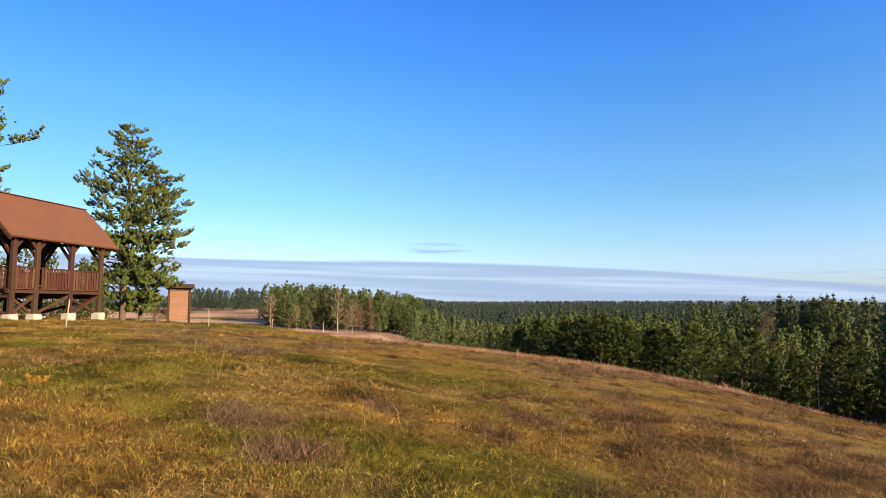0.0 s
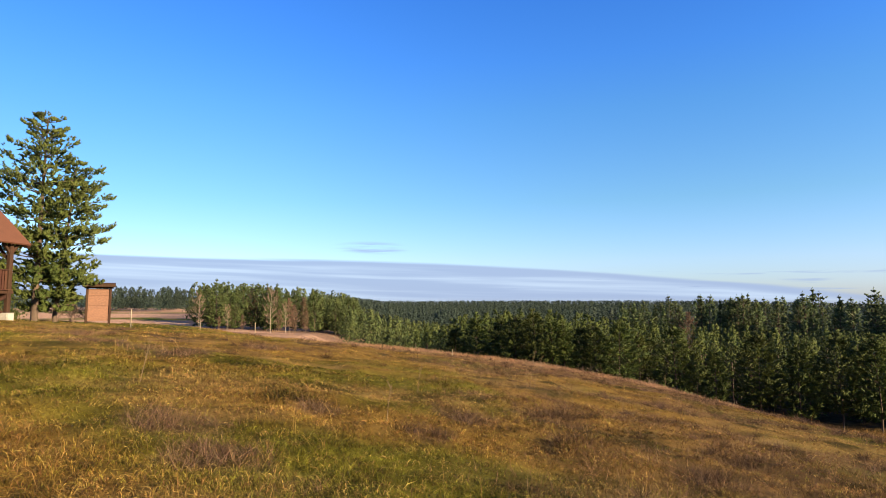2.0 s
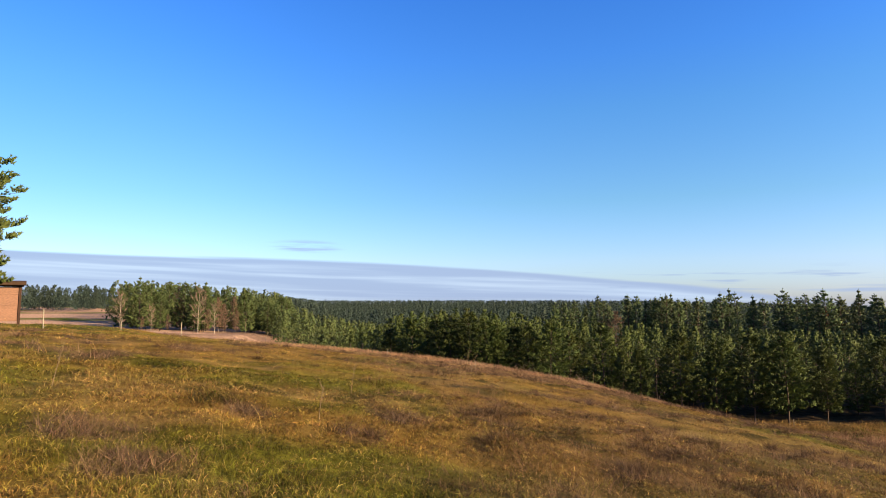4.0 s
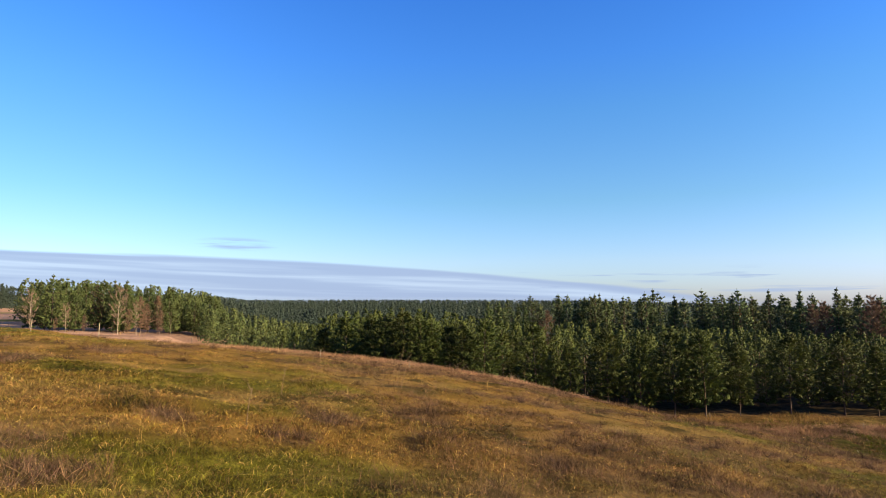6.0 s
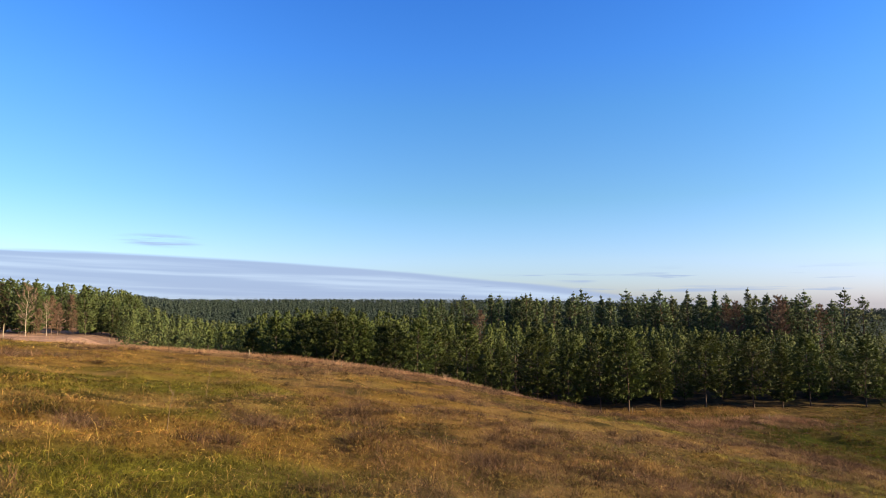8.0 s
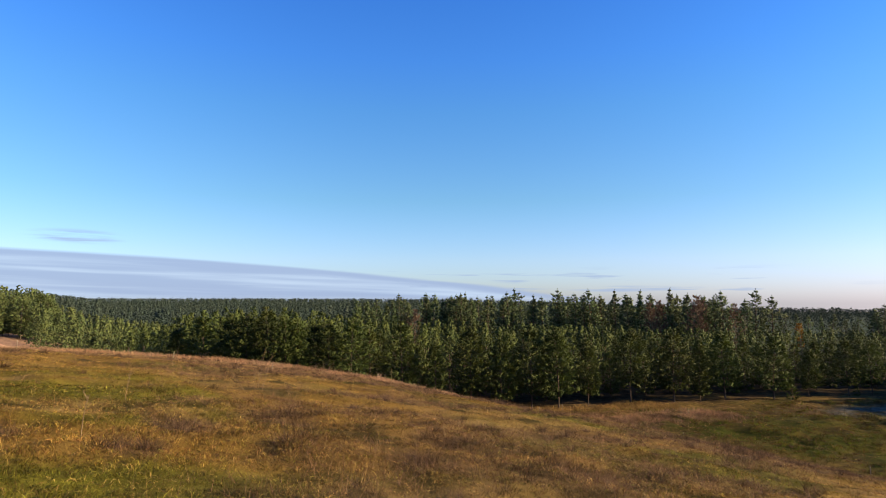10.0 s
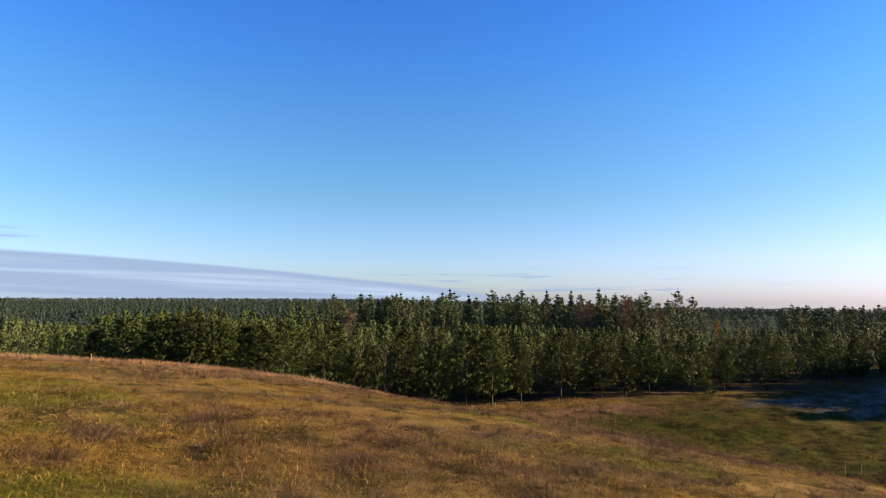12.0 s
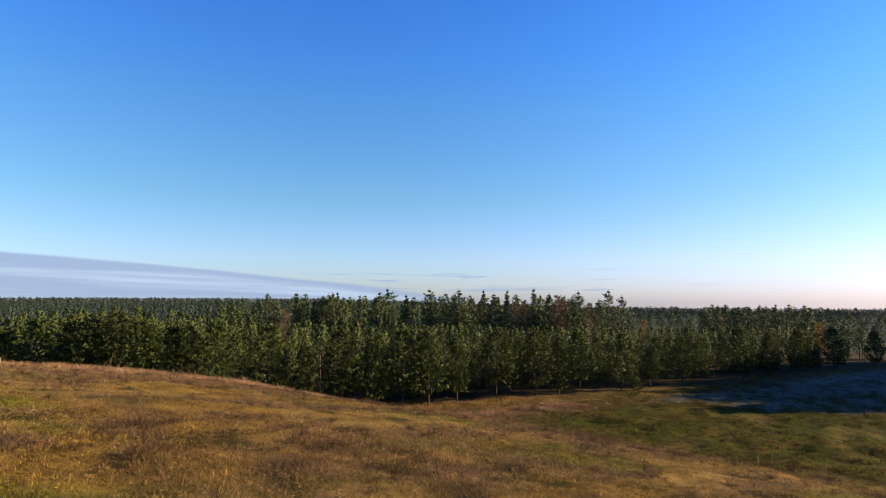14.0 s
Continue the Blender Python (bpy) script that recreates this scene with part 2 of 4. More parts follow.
def land(x, y, rough=True):
    """Ground height: a grassy hill whose flank falls to a valley meadow, and low wooded country beyond."""
    x, y = np.asarray(x, float), np.asarray(y, float)
    dist = np.hypot(x, y)
    xc = np.clip(x, -40, 46)
    m = np.gradient(SLOPE_Z, SLOPE_X)
    i = np.clip(np.searchsorted(SLOPE_X, xc) - 1, 0, len(SLOPE_X) - 2)
    h = SLOPE_X[i + 1] - SLOPE_X[i]
    s = (xc - SLOPE_X[i]) / h
    hill = ((2 * s**3 - 3 * s**2 + 1) * SLOPE_Z[i] + (s**3 - 2 * s * s + s) * h * m[i]
            + (-2 * s**3 + 3 * s * s) * SLOPE_Z[i + 1] + (s**3 - s * s) * h * m[i + 1])
    fall = 1.34 - 0.48 * step(-8, -14, x) - 0.91 / (1 + np.exp(np.clip(-(x - 4) / 6, -30, 30)))
    hill = hill - fall * np.minimum(np.maximum(y - 8, 0), 70) ** 2 * 1e-3 - 4e-4 * np.maximum(dist - 70, 0) ** 2
    bearing = np.degrees(np.arctan2(x, y))
    hill = hill - 0.42 * step(20, 33, dist) * step(-17, -8, bearing) * step(50, 40, bearing)
    beyond = EDGE_N[0] * x + EDGE_N[1] * y - EDGE_C
    hill = hill - 7.0 * step(-4, 9, beyond) * step(-6, 8, x)
    low = -8.0 + 4.2 / (1 + np.exp(np.clip((x + 12) / 12, -30, 30))) + 0.012 * np.clip(dist - 150, 0, 250) * step(0, -60, x)
    low = low + 3.0 * (fnoise(x / 180, y / 180, 3) - 0.5) * step(90, 250, dist) 
    sunward = step(0.5, 1.1, np.arctan2(x, y)) * step(2.6, 1.9, np.arctan2(x, y))
    low = low + 7.0 * step(500, 1400, dist) * (1 - sunward) - sunward * 0.0115 * np.maximum(dist - 130, 0)
    low = low - 5.0 * step(-5, 4, bearing) * step(30, 15, bearing) * step(75, 115, dist) * step(480, 300, dist)
    k = 0.55
    z = np.maximum(hill, low) + k * np.log1p(np.exp(-np.abs(hill - low) / k))
    if rough:
        near = step(120, 30, dist)
        z = z + near * (0.2 * (fnoise(x / 3.1, y / 3.1, 21) - 0.5) + 0.12 * (vnoise(x / 0.62, y / 0.62, 22) - 0.5) + 0.50 * (vnoise(x / 1.7, y / 1.3, 23) - 0.5) * step(36, 44, x))
    return z


GREEN, STRAW, OCHRE = np.array((0.0860, 0.0830, 0.0090)), np.array((0.2150, 0.1290, 0.0400)), np.array((0.1680, 0.0980, 0.0210))
PURPLE, PINK, CLUMP_SHADE = np.array((0.1000, 0.0570, 0.0290)), np.array((0.1969, 0.1189, 0.0679)), np.array((0.0245, 0.0245, 0.0061))
SOIL, FROST, LUSH = np.array((0.3360, 0.1960, 0.1200)), np.array((0.1350, 0.1270, 0.1120)), np.array((0.0580, 0.0660, 0.0060))
FLOOR = np.array((0.0438, 0.0307, 0.0161))


WEED_CLUMPS = ((-2.1, 6.4, 0.6), (-1.4, 5.4, 0.45), (-0.9, 8.3, 0.4), (1.3, 8.9, 0.6), (0.6, 7.2, 0.35), (2.8, 9.6, 0.7), (-4.0, 12.5, 0.6), (-6.5, 14.0, 0.7),
               (-3.2, 16.5, 0.8), (-8.0, 17.0, 0.9), (3.9, 6.7, 0.5), (5.4, 8.2, 0.7), (-2.0, 21.0, 1.0), (-9.5, 22.5, 1.1), (-5.2, 25.0, 1.0))


def weedy(x, y):
    """How far dry purple-brown weeds cover the grass, 0 to 1: mostly the falling flank."""
    flank = step(-3, 9, x + 0.3 * (y - 15)) * step(46, 34, x)
    patch = step(0.41, 0.57, fnoise((x + 0.4 * y) / 7.5 + 3, (y - 0.25 * x) / 2.6, 31))
    clump = np.zeros_like(x)
    for cx, cy, size in WEED_CLUMPS:
        clump = np.maximum(clump, step(1.2, 0.5, np.hypot(x - cx, (y - cy) * 0.8) / size + 0.5 * (vnoise(x / 0.3, y / 0.3, 37) - 0.5)))
    return np.clip(clump + flank * (0.12 + 0.88 * patch) + 0.5 * step(0.60, 0.74, fnoise(x / 3.0, y / 2.2, 35)), 0, 1)


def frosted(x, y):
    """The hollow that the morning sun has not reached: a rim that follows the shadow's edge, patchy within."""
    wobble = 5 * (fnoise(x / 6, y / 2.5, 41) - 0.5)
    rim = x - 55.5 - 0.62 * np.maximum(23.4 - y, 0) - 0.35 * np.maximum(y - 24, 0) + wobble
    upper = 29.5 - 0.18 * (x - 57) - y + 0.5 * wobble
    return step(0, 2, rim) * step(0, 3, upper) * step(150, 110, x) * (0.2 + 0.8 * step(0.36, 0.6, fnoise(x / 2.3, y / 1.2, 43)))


def tints(x, y, spread=1.0):
    """Colour of the plant cover at points of the plan, with some shade painted in."""
    n = len(x)
    dist = np.hypot(x, y)
    beyond = EDGE_N[0] * x + EDGE_N[1] * y - EDGE_C

    def lay(c, colour, a):
        return c * (1 - a[:, None]) + colour * a[:, None]

    c = np.tile(OCHRE, (n, 1))
    c = lay(c, GREEN * 1.02, step(0.42, 0.68, fnoise(x / 4.2, y / 2.6, 51)) * 0.85)
    c = lay(c, STRAW, step(0.48, 0.72, fnoise(x / 2.7, y / 1.7, 53)) * 0.75)
    # dark pits: the shade between grass clumps, painted as a tint
    c = lay(c, CLUMP_SHADE, step(0.62, 0.78, fnoise(x / 1.3, y / 0.9, 57)) * 0.8)
    c = lay(c, LUSH, step(7, 2, np.abs(x + 0.3 * y + 3.5)) * step(26, 32, y) * step(44, 38, y) * step(-3, -8, x))
    # weeds darken down the right flank: its dimmer light is put into their tint
    c = lay(c, PURPLE * (1 - 0.25 * step(14, 30, x))[:, None], weedy(x, y) * 0.56)
    c = lay(c, PINK, step(34, 44, y) * step(-6, 0, x) * step(5, -3, beyond) * step(30, 18, x) * 0.55)
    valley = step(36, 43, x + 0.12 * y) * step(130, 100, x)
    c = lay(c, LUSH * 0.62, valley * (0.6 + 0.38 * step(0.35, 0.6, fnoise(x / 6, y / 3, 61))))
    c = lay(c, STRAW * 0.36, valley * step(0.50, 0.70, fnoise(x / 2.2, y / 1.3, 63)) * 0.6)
    c = lay(c, PURPLE, valley * step(-12, -4, beyond) * (0.4 + 0.6 * step(0.35, 0.6, fnoise(x / 7, y / 2, 65))) * 0.8)
    c = lay(c, STRAW, step(-5, -2, beyond) * step(2, 0, beyond) * step(20, 30, x) * step(0.4, 0.6, fnoise(x / 6, y / 3, 67)) * 0.7)
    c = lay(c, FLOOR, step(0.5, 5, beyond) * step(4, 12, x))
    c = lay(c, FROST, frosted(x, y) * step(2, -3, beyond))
    far = step(75, 110, dist) * step(4, -6, x)
    c = lay(c, SOIL, far)
    c = lay(c, LUSH * 1.1, far * step(0.53, 0.60, fnoise(x / 90 + 5, y / 28, 71)))
    c = lay(c, SOIL * 0.55, far * step(0.55, 0.66, fnoise(x / 60, y / 22, 73)))
    c = lay(c, np.array((0.03, 0.04, 0.025)), np.maximum(step(440, 560, dist), step(120, 170, dist) * step(-4, 4, x)))
    return c


def mesh_from(name, verts, faces, tint=None, smooth=False):
    """A mesh from arrays: corners, faces of one size, and an optional tint for each corner."""
    me = bpy.data.meshes.new(name)
    verts, faces = np.asarray(verts, np.float32), np.asarray(faces, np.int32)
    size = faces.shape[1]
    me.vertices.add(len(verts))
    me.vertices.foreach_set("co", verts.ravel())
    me.loops.add(faces.size)
    me.loops.foreach_set("vertex_index", faces.ravel())
    me.polygons.add(len(faces))
    me.polygons.foreach_set("loop_start", np.arange(0, faces.size, size, dtype=np.int32))
    if smooth:
        me.polygons.foreach_set("use_smooth", np.ones(len(faces), bool))
    if tint is not None:
        at = me.attributes.new("tint", "FLOAT_COLOR", "POINT")
        at.data.foreach_set("color", np.c_[tint, np.ones(len(tint))].astype(np.float32).ravel())
    me.update(calc_edges=True)
    me.validate()
    return me


def put(name, me, mat, parent=None, label=""):
    ob = new(name, me)
    if mat is not None and not me.materials:
        me.materials.append(mat)
    if parent is not None:
        ob.parent = parent
    return tagged(ob, label) if label else ob


def build_ground():
    az = np.concatenate([np.arange(-46, 86, 0.6), np.arange(86, 314, 3.0)])
    ring = np.concatenate([np.linspace(0.5, 4, 8), np.geomspace(4.25, 130, 160), np.geomspace(135, 4600, 60)])
    a, r = np.meshgrid(np.radians(az), ring)
    x, y = (r * np.sin(a)).ravel(), (r * np.cos(a)).ravel()
    x, y = np.append(x, 0.0), np.append(y, 0.0)
    z = land(x, y)
    nr, na = len(ring), len(az)
    k = np.arange(nr - 1)[:, None] * na + np.arange(na)[None]
    kn = np.arange(nr - 1)[:, None] * na + (np.arange(na)[None] + 1) % na
    quads = np.stack([k, kn, kn + na, k + na], -1).reshape(-1, 4)[:, ::-1]
    # near ground darkened: brown thatch, with the shade between blades put into its colour
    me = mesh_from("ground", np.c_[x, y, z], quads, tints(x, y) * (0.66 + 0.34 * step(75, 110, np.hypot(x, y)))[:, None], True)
    bm = bmesh.new()
    bm.from_mesh(me)
    bm.verts.ensure_lookup_table()
    hub = bm.verts[nr * na]
    for q in range(na):
        bm.faces.new((bm.verts[q], hub, bm.verts[(q + 1) % na]))
    bmesh.ops.recalc_face_normals(bm, faces=bm.faces)
    bm.to_mesh(me)
    bm.free()
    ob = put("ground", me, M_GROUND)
    tagged(ob, "grassy hillside falling to a valley meadow and far country", "ground", kind="structure")


build_ground()

# ---------------------------------------------------------------- trees


def unit(v):
    return v / np.maximum(np.linalg.norm(v, axis=-1, keepdims=True), 1e-9)


def tufts(rng, at, way, count, length, width, open_=0.9):
    """Needle tufts: at each place, narrow spikes that fan out round a way. Returns corners and triangles."""
    n = len(at)
    base = np.repeat(at, count, 0)
    length, width = np.repeat(np.broadcast_to(length, n), count), np.repeat(np.broadcast_to(width, n), count)
    d = unit(np.repeat(way, count, 0) + open_ * rng.normal(size=(n * count, 3)) * 0.62)
    side = unit(np.cross(d, rng.normal(size=d.shape)))
    ln = (length * rng.uniform(0.6, 1.25, n * count))[:, None]
    w = (width * rng.uniform(0.7, 1.3, n * count))[:, None]
    base = base - d * ln * 0.15
    v = np.stack([base + side * w * 0.5, base - side * w * 0.5, base + d * ln], 1).reshape(-1, 3)
    return v, np.arange(3 * n * count).reshape(-1, 3)


def shoots(rng, at, way, count, length, width, open_=0.9):
    """Needle brushes: at each place, tapering brushes thick with needles that fan out round a way. Returns corners and triangles."""
    n = len(at) * count
    base = np.repeat(at, count, 0)
    length, width = np.repeat(np.broadcast_to(length, len(at)), count), np.repeat(np.broadcast_to(width, len(at)), count)
    d = unit(np.repeat(way, count, 0) + open_ * rng.normal(size=(n, 3)) * 0.62)
    side = unit(np.cross(d, rng.normal(size=d.shape)))
    third = np.cross(d, side)
    ln = (length * rng.uniform(0.55, 1.3, n))[:, None]
    w = (width * 0.5 * rng.uniform(0.7, 1.35, n))[:, None]
    base = base - d * ln * 0.2
    belly = base + d * ln * rng.uniform(0.05, 0.3, (n, 1))
    ring = [belly + (side * math.cos(a) + third * math.sin(a)) * w * rng.uniform(0.75, 1.25, (n, 1)) for a in (0, 2.1, 4.2)]
    v, f = np.stack([*ring, base + d * ln], 1), np.array([(0, 1, 3), (1, 2, 3), (2, 0, 3)])
    return v.reshape(-1, 3), (np.arange(n)[:, None, None] * 4 + f[None]).reshape(-1, 3)


def tube(points, radii, sides=6):
    """A tapered round limb along points."""
    points = np.asarray(points, float)
    v, f = [], []
    for k, p in enumerate(points):
        d = unit(points[min(k + 1, len(points) - 1)] - points[max(k - 1, 0)])
        s = unit(np.cross(d, (0.3, 1, 0.1) if abs(d[1]) < 0.9 else (1, 0, 0)))
        t = np.cross(d, s)
        for j in range(sides):
            a = 2 * math.pi * j / sides
            v.append(p + radii[k] * (s * math.cos(a) + t * math.sin(a)))
    for k in range(len(points) - 1):
        for j in range(sides):
            a, b = k * sides + j, k * sides + (j + 1) % sides
            f.append((a, b, b + sides))
            f.append((a, b + sides, a + sides))
    return np.array(v), np.array(f)


def joined(pieces):
    vs, fs, n = [], [], 0
    for v, f in pieces:
        vs.append(v)
        fs.append(f + n)
        n += len(v)
    return np.concatenate(vs), np.concatenate(fs)


def pine_mesh(seed, high, bare, reach, whorls, arms, twigs, per_twig, count, length, width, lean=0.35, top=0.1, ragged=0.3, bulge=0.3, thick=0.016,
              limb_sides=3, fan=0.34, droop=0.25, core=80, core_width=2.6, inner_twig=0.55, open_=0.62, taper=1.25, fuzz=-1, core_reach=0.6, bunch=0.0):
    """A pine: trunk with limbs, and a crown of needle tufts set along the side twigs of whorled boughs. high, bare: heights; reach: longest bough;
    top: bough length at the tip as a share; bulge: height of the widest whorl as a share of the crown; fuzz: with 0 or more, the needles
    are thick brushes with so many loose spikes each; bunch: how far they gather into rounded clumps."""
    rng = np.random.default_rng(seed)
    bend = rng.normal(size=2) * high * 0.012
    zs = np.linspace(-0.25, high * 0.96, 9)
    spine = np.stack([bend[0] * np.sin(zs / high * 4), bend[1] * np.sin(zs / high * 3.3 + 1), zs], 1)
    wood = [tube(spine, high * thick * (1 - 0.9 * np.clip(zs / high, 0, 1)), 7)]
    places, ways = [], []
    up_ = np.array([0, 0, 1.0])
    for w in range(whorls):
        s = min(max((w + rng.uniform(-0.3, 0.3)) / max(whorls - 1, 1), 0), 1)
        z = bare + (high * 0.95 - bare) * s
        if s < bulge:
            full = 0.60 + 0.40 * (s / bulge)
        else:
            full = 1 - (1 - top) * ((s - bulge) / (1 - bulge)) ** taper
        root = np.array([np.interp(z, zs, spine[:, 0]), np.interp(z, zs, spine[:, 1]), z])
        turn = rng.uniform(0, 6.283)
        for a in range(arms):
            ang = turn + a * 6.283 / arms + rng.normal() * 0.25
            ln = reach * full * rng.uniform(1 - ragged, 1 + ragged * 0.6)
            rise = lean * (0.35 + 1.1 * s) + rng.normal() * 0.08
            out = np.array([math.cos(ang), math.sin(ang), 0])
            across = np.array([-out[1], out[0], 0])

            def bough(t):
                return root + out * (t * ln)[:, None] + up_ * (ln * (rise * t + 0.22 * t**2 - droop * (1 - s) * t))[:, None]

            wood.append(tube(bough(np.linspace(0, 0.9, 4)), high * thick * 0.26 * (1.1 - 0.6 * s) * np.array([1, 0.7, 0.45, 0.2]), limb_sides))
            n = max(2, int(twigs * (0.3 + 0.7 * ln / reach) + rng.uniform(0, 1)))
            t = rng.uniform(0.28, 1.0, n) ** 0.8
            sway = np.where(np.arange(n) % 2 == 0, 1.0, -1.0) * rng.uniform(0.35, 1.1, n)
            size = ln * fan * (1.25 - 0.75 * t) * rng.uniform(0.6, 1.2, n)
            way = unit(out * 0.75 + across * sway[:, None] + up_ * rng.uniform(0.0, 0.5, n)[:, None])
            start = bough(t)
            q = np.tile(np.linspace(inner_twig, 1.0, per_twig), n)
            p = np.repeat(start, per_twig, 0) + np.repeat(way * size[:, None], per_twig, 0) * q[:, None]
            p = p + up_ * (np.repeat(size, per_twig) * 0.38 * q**2)[:, None] + rng.normal(size=p.shape) * length * 0.12
            places.append(p)
            ways.append(unit(np.repeat(way, per_twig, 0) * 0.42 + up_ * 0.85))
            tip = bough(np.linspace(0.55, 1.03, per_twig + 1))
            places.append(tip + rng.normal(size=tip.shape) * length * 0.1)
            ways.append(np.tile(unit(out * 0.7 + up_ * 0.6), (per_twig + 1, 1)))
    tip = spine[-1] + np.stack([rng.normal(size=8) * length * 0.12, rng.normal(size=8) * length * 0.12, np.linspace(-2.6, 1.1, 8) * length], 1)
    places, ways = np.concatenate(places + [tip]), np.concatenate(ways + [np.tile([0, 0, 1.0], (8, 1))])
    if fuzz < 0:
        crown = [tufts(rng, places, ways, count, length, width, open_)]
    else:
        if bunch:
            hubs = places[rng.choice(len(places), max(12, len(places) // 13), replace=False)]
            nearest = hubs[np.argmin(((places[:, None] - hubs[None]) ** 2).sum(2), 1)]
            off = places - nearest
            places = nearest + off * (1 - bunch)
            ways = unit(ways * 0.6 + unit(off + [0, 0, 1e-3]) * 0.6 + [0, 0, 0.15])
        part_size = 1.1 - 0.5 * np.clip((places[:, 2] - bare) / (high - bare), 0, 1)
        crown = [shoots(rng, places, ways, count, length * part_size, width * part_size, open_)]
        if fuzz:
            crown.append(tufts(rng, places, ways, fuzz, length * 1.15 * part_size, width * 0.28, open_ * 1.3))
    # dense inner twigs that close the crown
    s = rng.uniform(0.02, 0.9, core)
    r = reach * core_reach * np.where(s < bulge, 0.6 + 0.4 * s / bulge, 1 - (np.maximum(s - bulge, 0) / (1 - bulge)) ** taper) * np.sqrt(rng.uniform(0.02, 1, core))
    a = rng.uniform(0, 6.283, core)
    inner = np.stack([r * np.cos(a), r * np.sin(a), bare + (high - bare) * s], 1)
    crown.append(tufts(rng, inner, np.stack([np.cos(a), np.sin(a), 0.4 + 0 * a], 1), 3, length * 1.5, width * core_width))
    return joined(wood), joined(crown)


def tree_kind(name, label, mats, group, meshes, category="tree", barkname="trunk", crownname="crown"):
    """The first tree of a kind, out of sight of nothing: an Empty with its trunk and crown."""
    (wv, wf), (cv, cf) = meshes
    root = new(name)
    tagged(root, label, category, group)
    put(barkname, mesh_from(name + "_wood", wv, wf, smooth=True), mats[0], root)
    put(crownname, mesh_from(name + "_crown", cv, cf, smooth=True), mats[1], root)
    return root


def stand(kinds, spots, seed, sink=0.05):
    """Sets trees of some kinds at spots (x, y, size); each kind's first tree is used as well."""
    rng = random.Random(seed)
    used = set()
    for n, (x, y, size, kind) in enumerate(spots):
        proto = kinds[kind]
        z = float(land(np.array([x]), np.array([y]))[0]) - sink
        m = pose(x, y, z, rng.uniform(-2.5, 2.5), rng.uniform(-2.5, 2.5), rng.uniform(0, 360))
        if kind not in used:
            used.add(kind)
            ob = proto
            ob.matrix_basis = m
        else:
            ob = copy_thing(proto, m)
        w = size * rng.uniform(0.92, 1.08)
        ob.scale = (w, w, size)


def wood(name, label, spots, spikes, seed, mat, bare=0.15, size=0.13, wide=0.055, reach=0.24, trunks=False, solid=False):
    """A stretch of wood that nobody could count, as one mesh of crowns made of many needle clumps. spots: x, y, height."""
    rng = np.random.default_rng(seed)
    spots = np.asarray(spots, float)
    z = land(spots[:, 0], spots[:, 1])
    n = len(spots)
    at = np.repeat(np.c_[spots[:, :2], z], spikes, 0)
    h = np.repeat(spots[:, 2], spikes)
    fat = np.repeat(rng.uniform(0.75, 1.3, n), spikes)
    s = rng.uniform(0, 1, n * spikes) ** 0.85
    lobe = np.repeat(rng.uniform(0, 6.28, n), spikes)
    ang = rng.uniform(0, 6.283, n * spikes)
    prof = np.where(s < 0.3, 0.7 + s, 1 - (np.maximum(s - 0.3, 0) / 0.7) ** 1.1 * 0.92)
    prof = prof * (1 + 0.22 * np.sin(ang * 3 + lobe) + 0.2 * np.sin(s * 19 + lobe * 3))
    r = h * reach * fat * prof * rng.uniform(0.45, 1.0, n * spikes)
    out = np.stack([np.cos(ang), np.sin(ang), np.zeros_like(ang)], 1)
    p = at + out * r[:, None]
    p[:, 2] += h * (bare + (0.95 - bare) * s)
    d = unit(out * 0.5 + np.array([0, 0, 0.65]) + rng.normal(size=p.shape) * 0.4)
    if solid:
        tip = np.c_[spots[:, :2], z + spots[:, 2] * 0.93]
        p, d, h = np.concatenate([p, tip]), np.concatenate([d, np.tile([0, 0, 1.0], (n, 1))]), np.append(h, spots[:, 2])
        v, f = shoots(rng, p, d, 1, h * size, h * wide, 0.3)
    else:
        side = unit(np.cross(d, rng.normal(size=d.shape)))
        ln, w = (h * size * rng.uniform(0.6, 1.3, len(h)))[:, None], (h * wide * rng.uniform(0.7, 1.3, len(h)))[:, None]
        v = np.stack([p + side * w - d * ln * 0.3, p - side * w - d * ln * 0.3, p + d * ln], 1).reshape(-1, 3)
        f = np.arange(len(v)).reshape(-1, 3)
    ob = put(name, mesh_from(name, v, f, smooth=solid), mat)
    tagged(ob, label, "woodland", kind="stuff")
    if trunks:
        pieces = []
        for k in range(n):
            x, y, hh = spots[k]
            pieces.append(tube([(x, y, z[k] - 0.3), (x, y, z[k] + hh * 0.6)], [hh * 0.014, hh * 0.008], 4))
        put("trunks", mesh_from(name + "_trunks", *joined(pieces)), M_BARK, ob)
    return ob


def polar(az, dist):
    return dist * math.sin(radians(az)), dist * math.cos(radians(az))


def edge_spot(x, beyond):
    """The plan's point at x that lies so many metres behind the wood's edge."""
    return x, (EDGE_C + beyond - EDGE_N[0] * x) / EDGE_N[1]


# ---------------------------------------------------------------- shelter


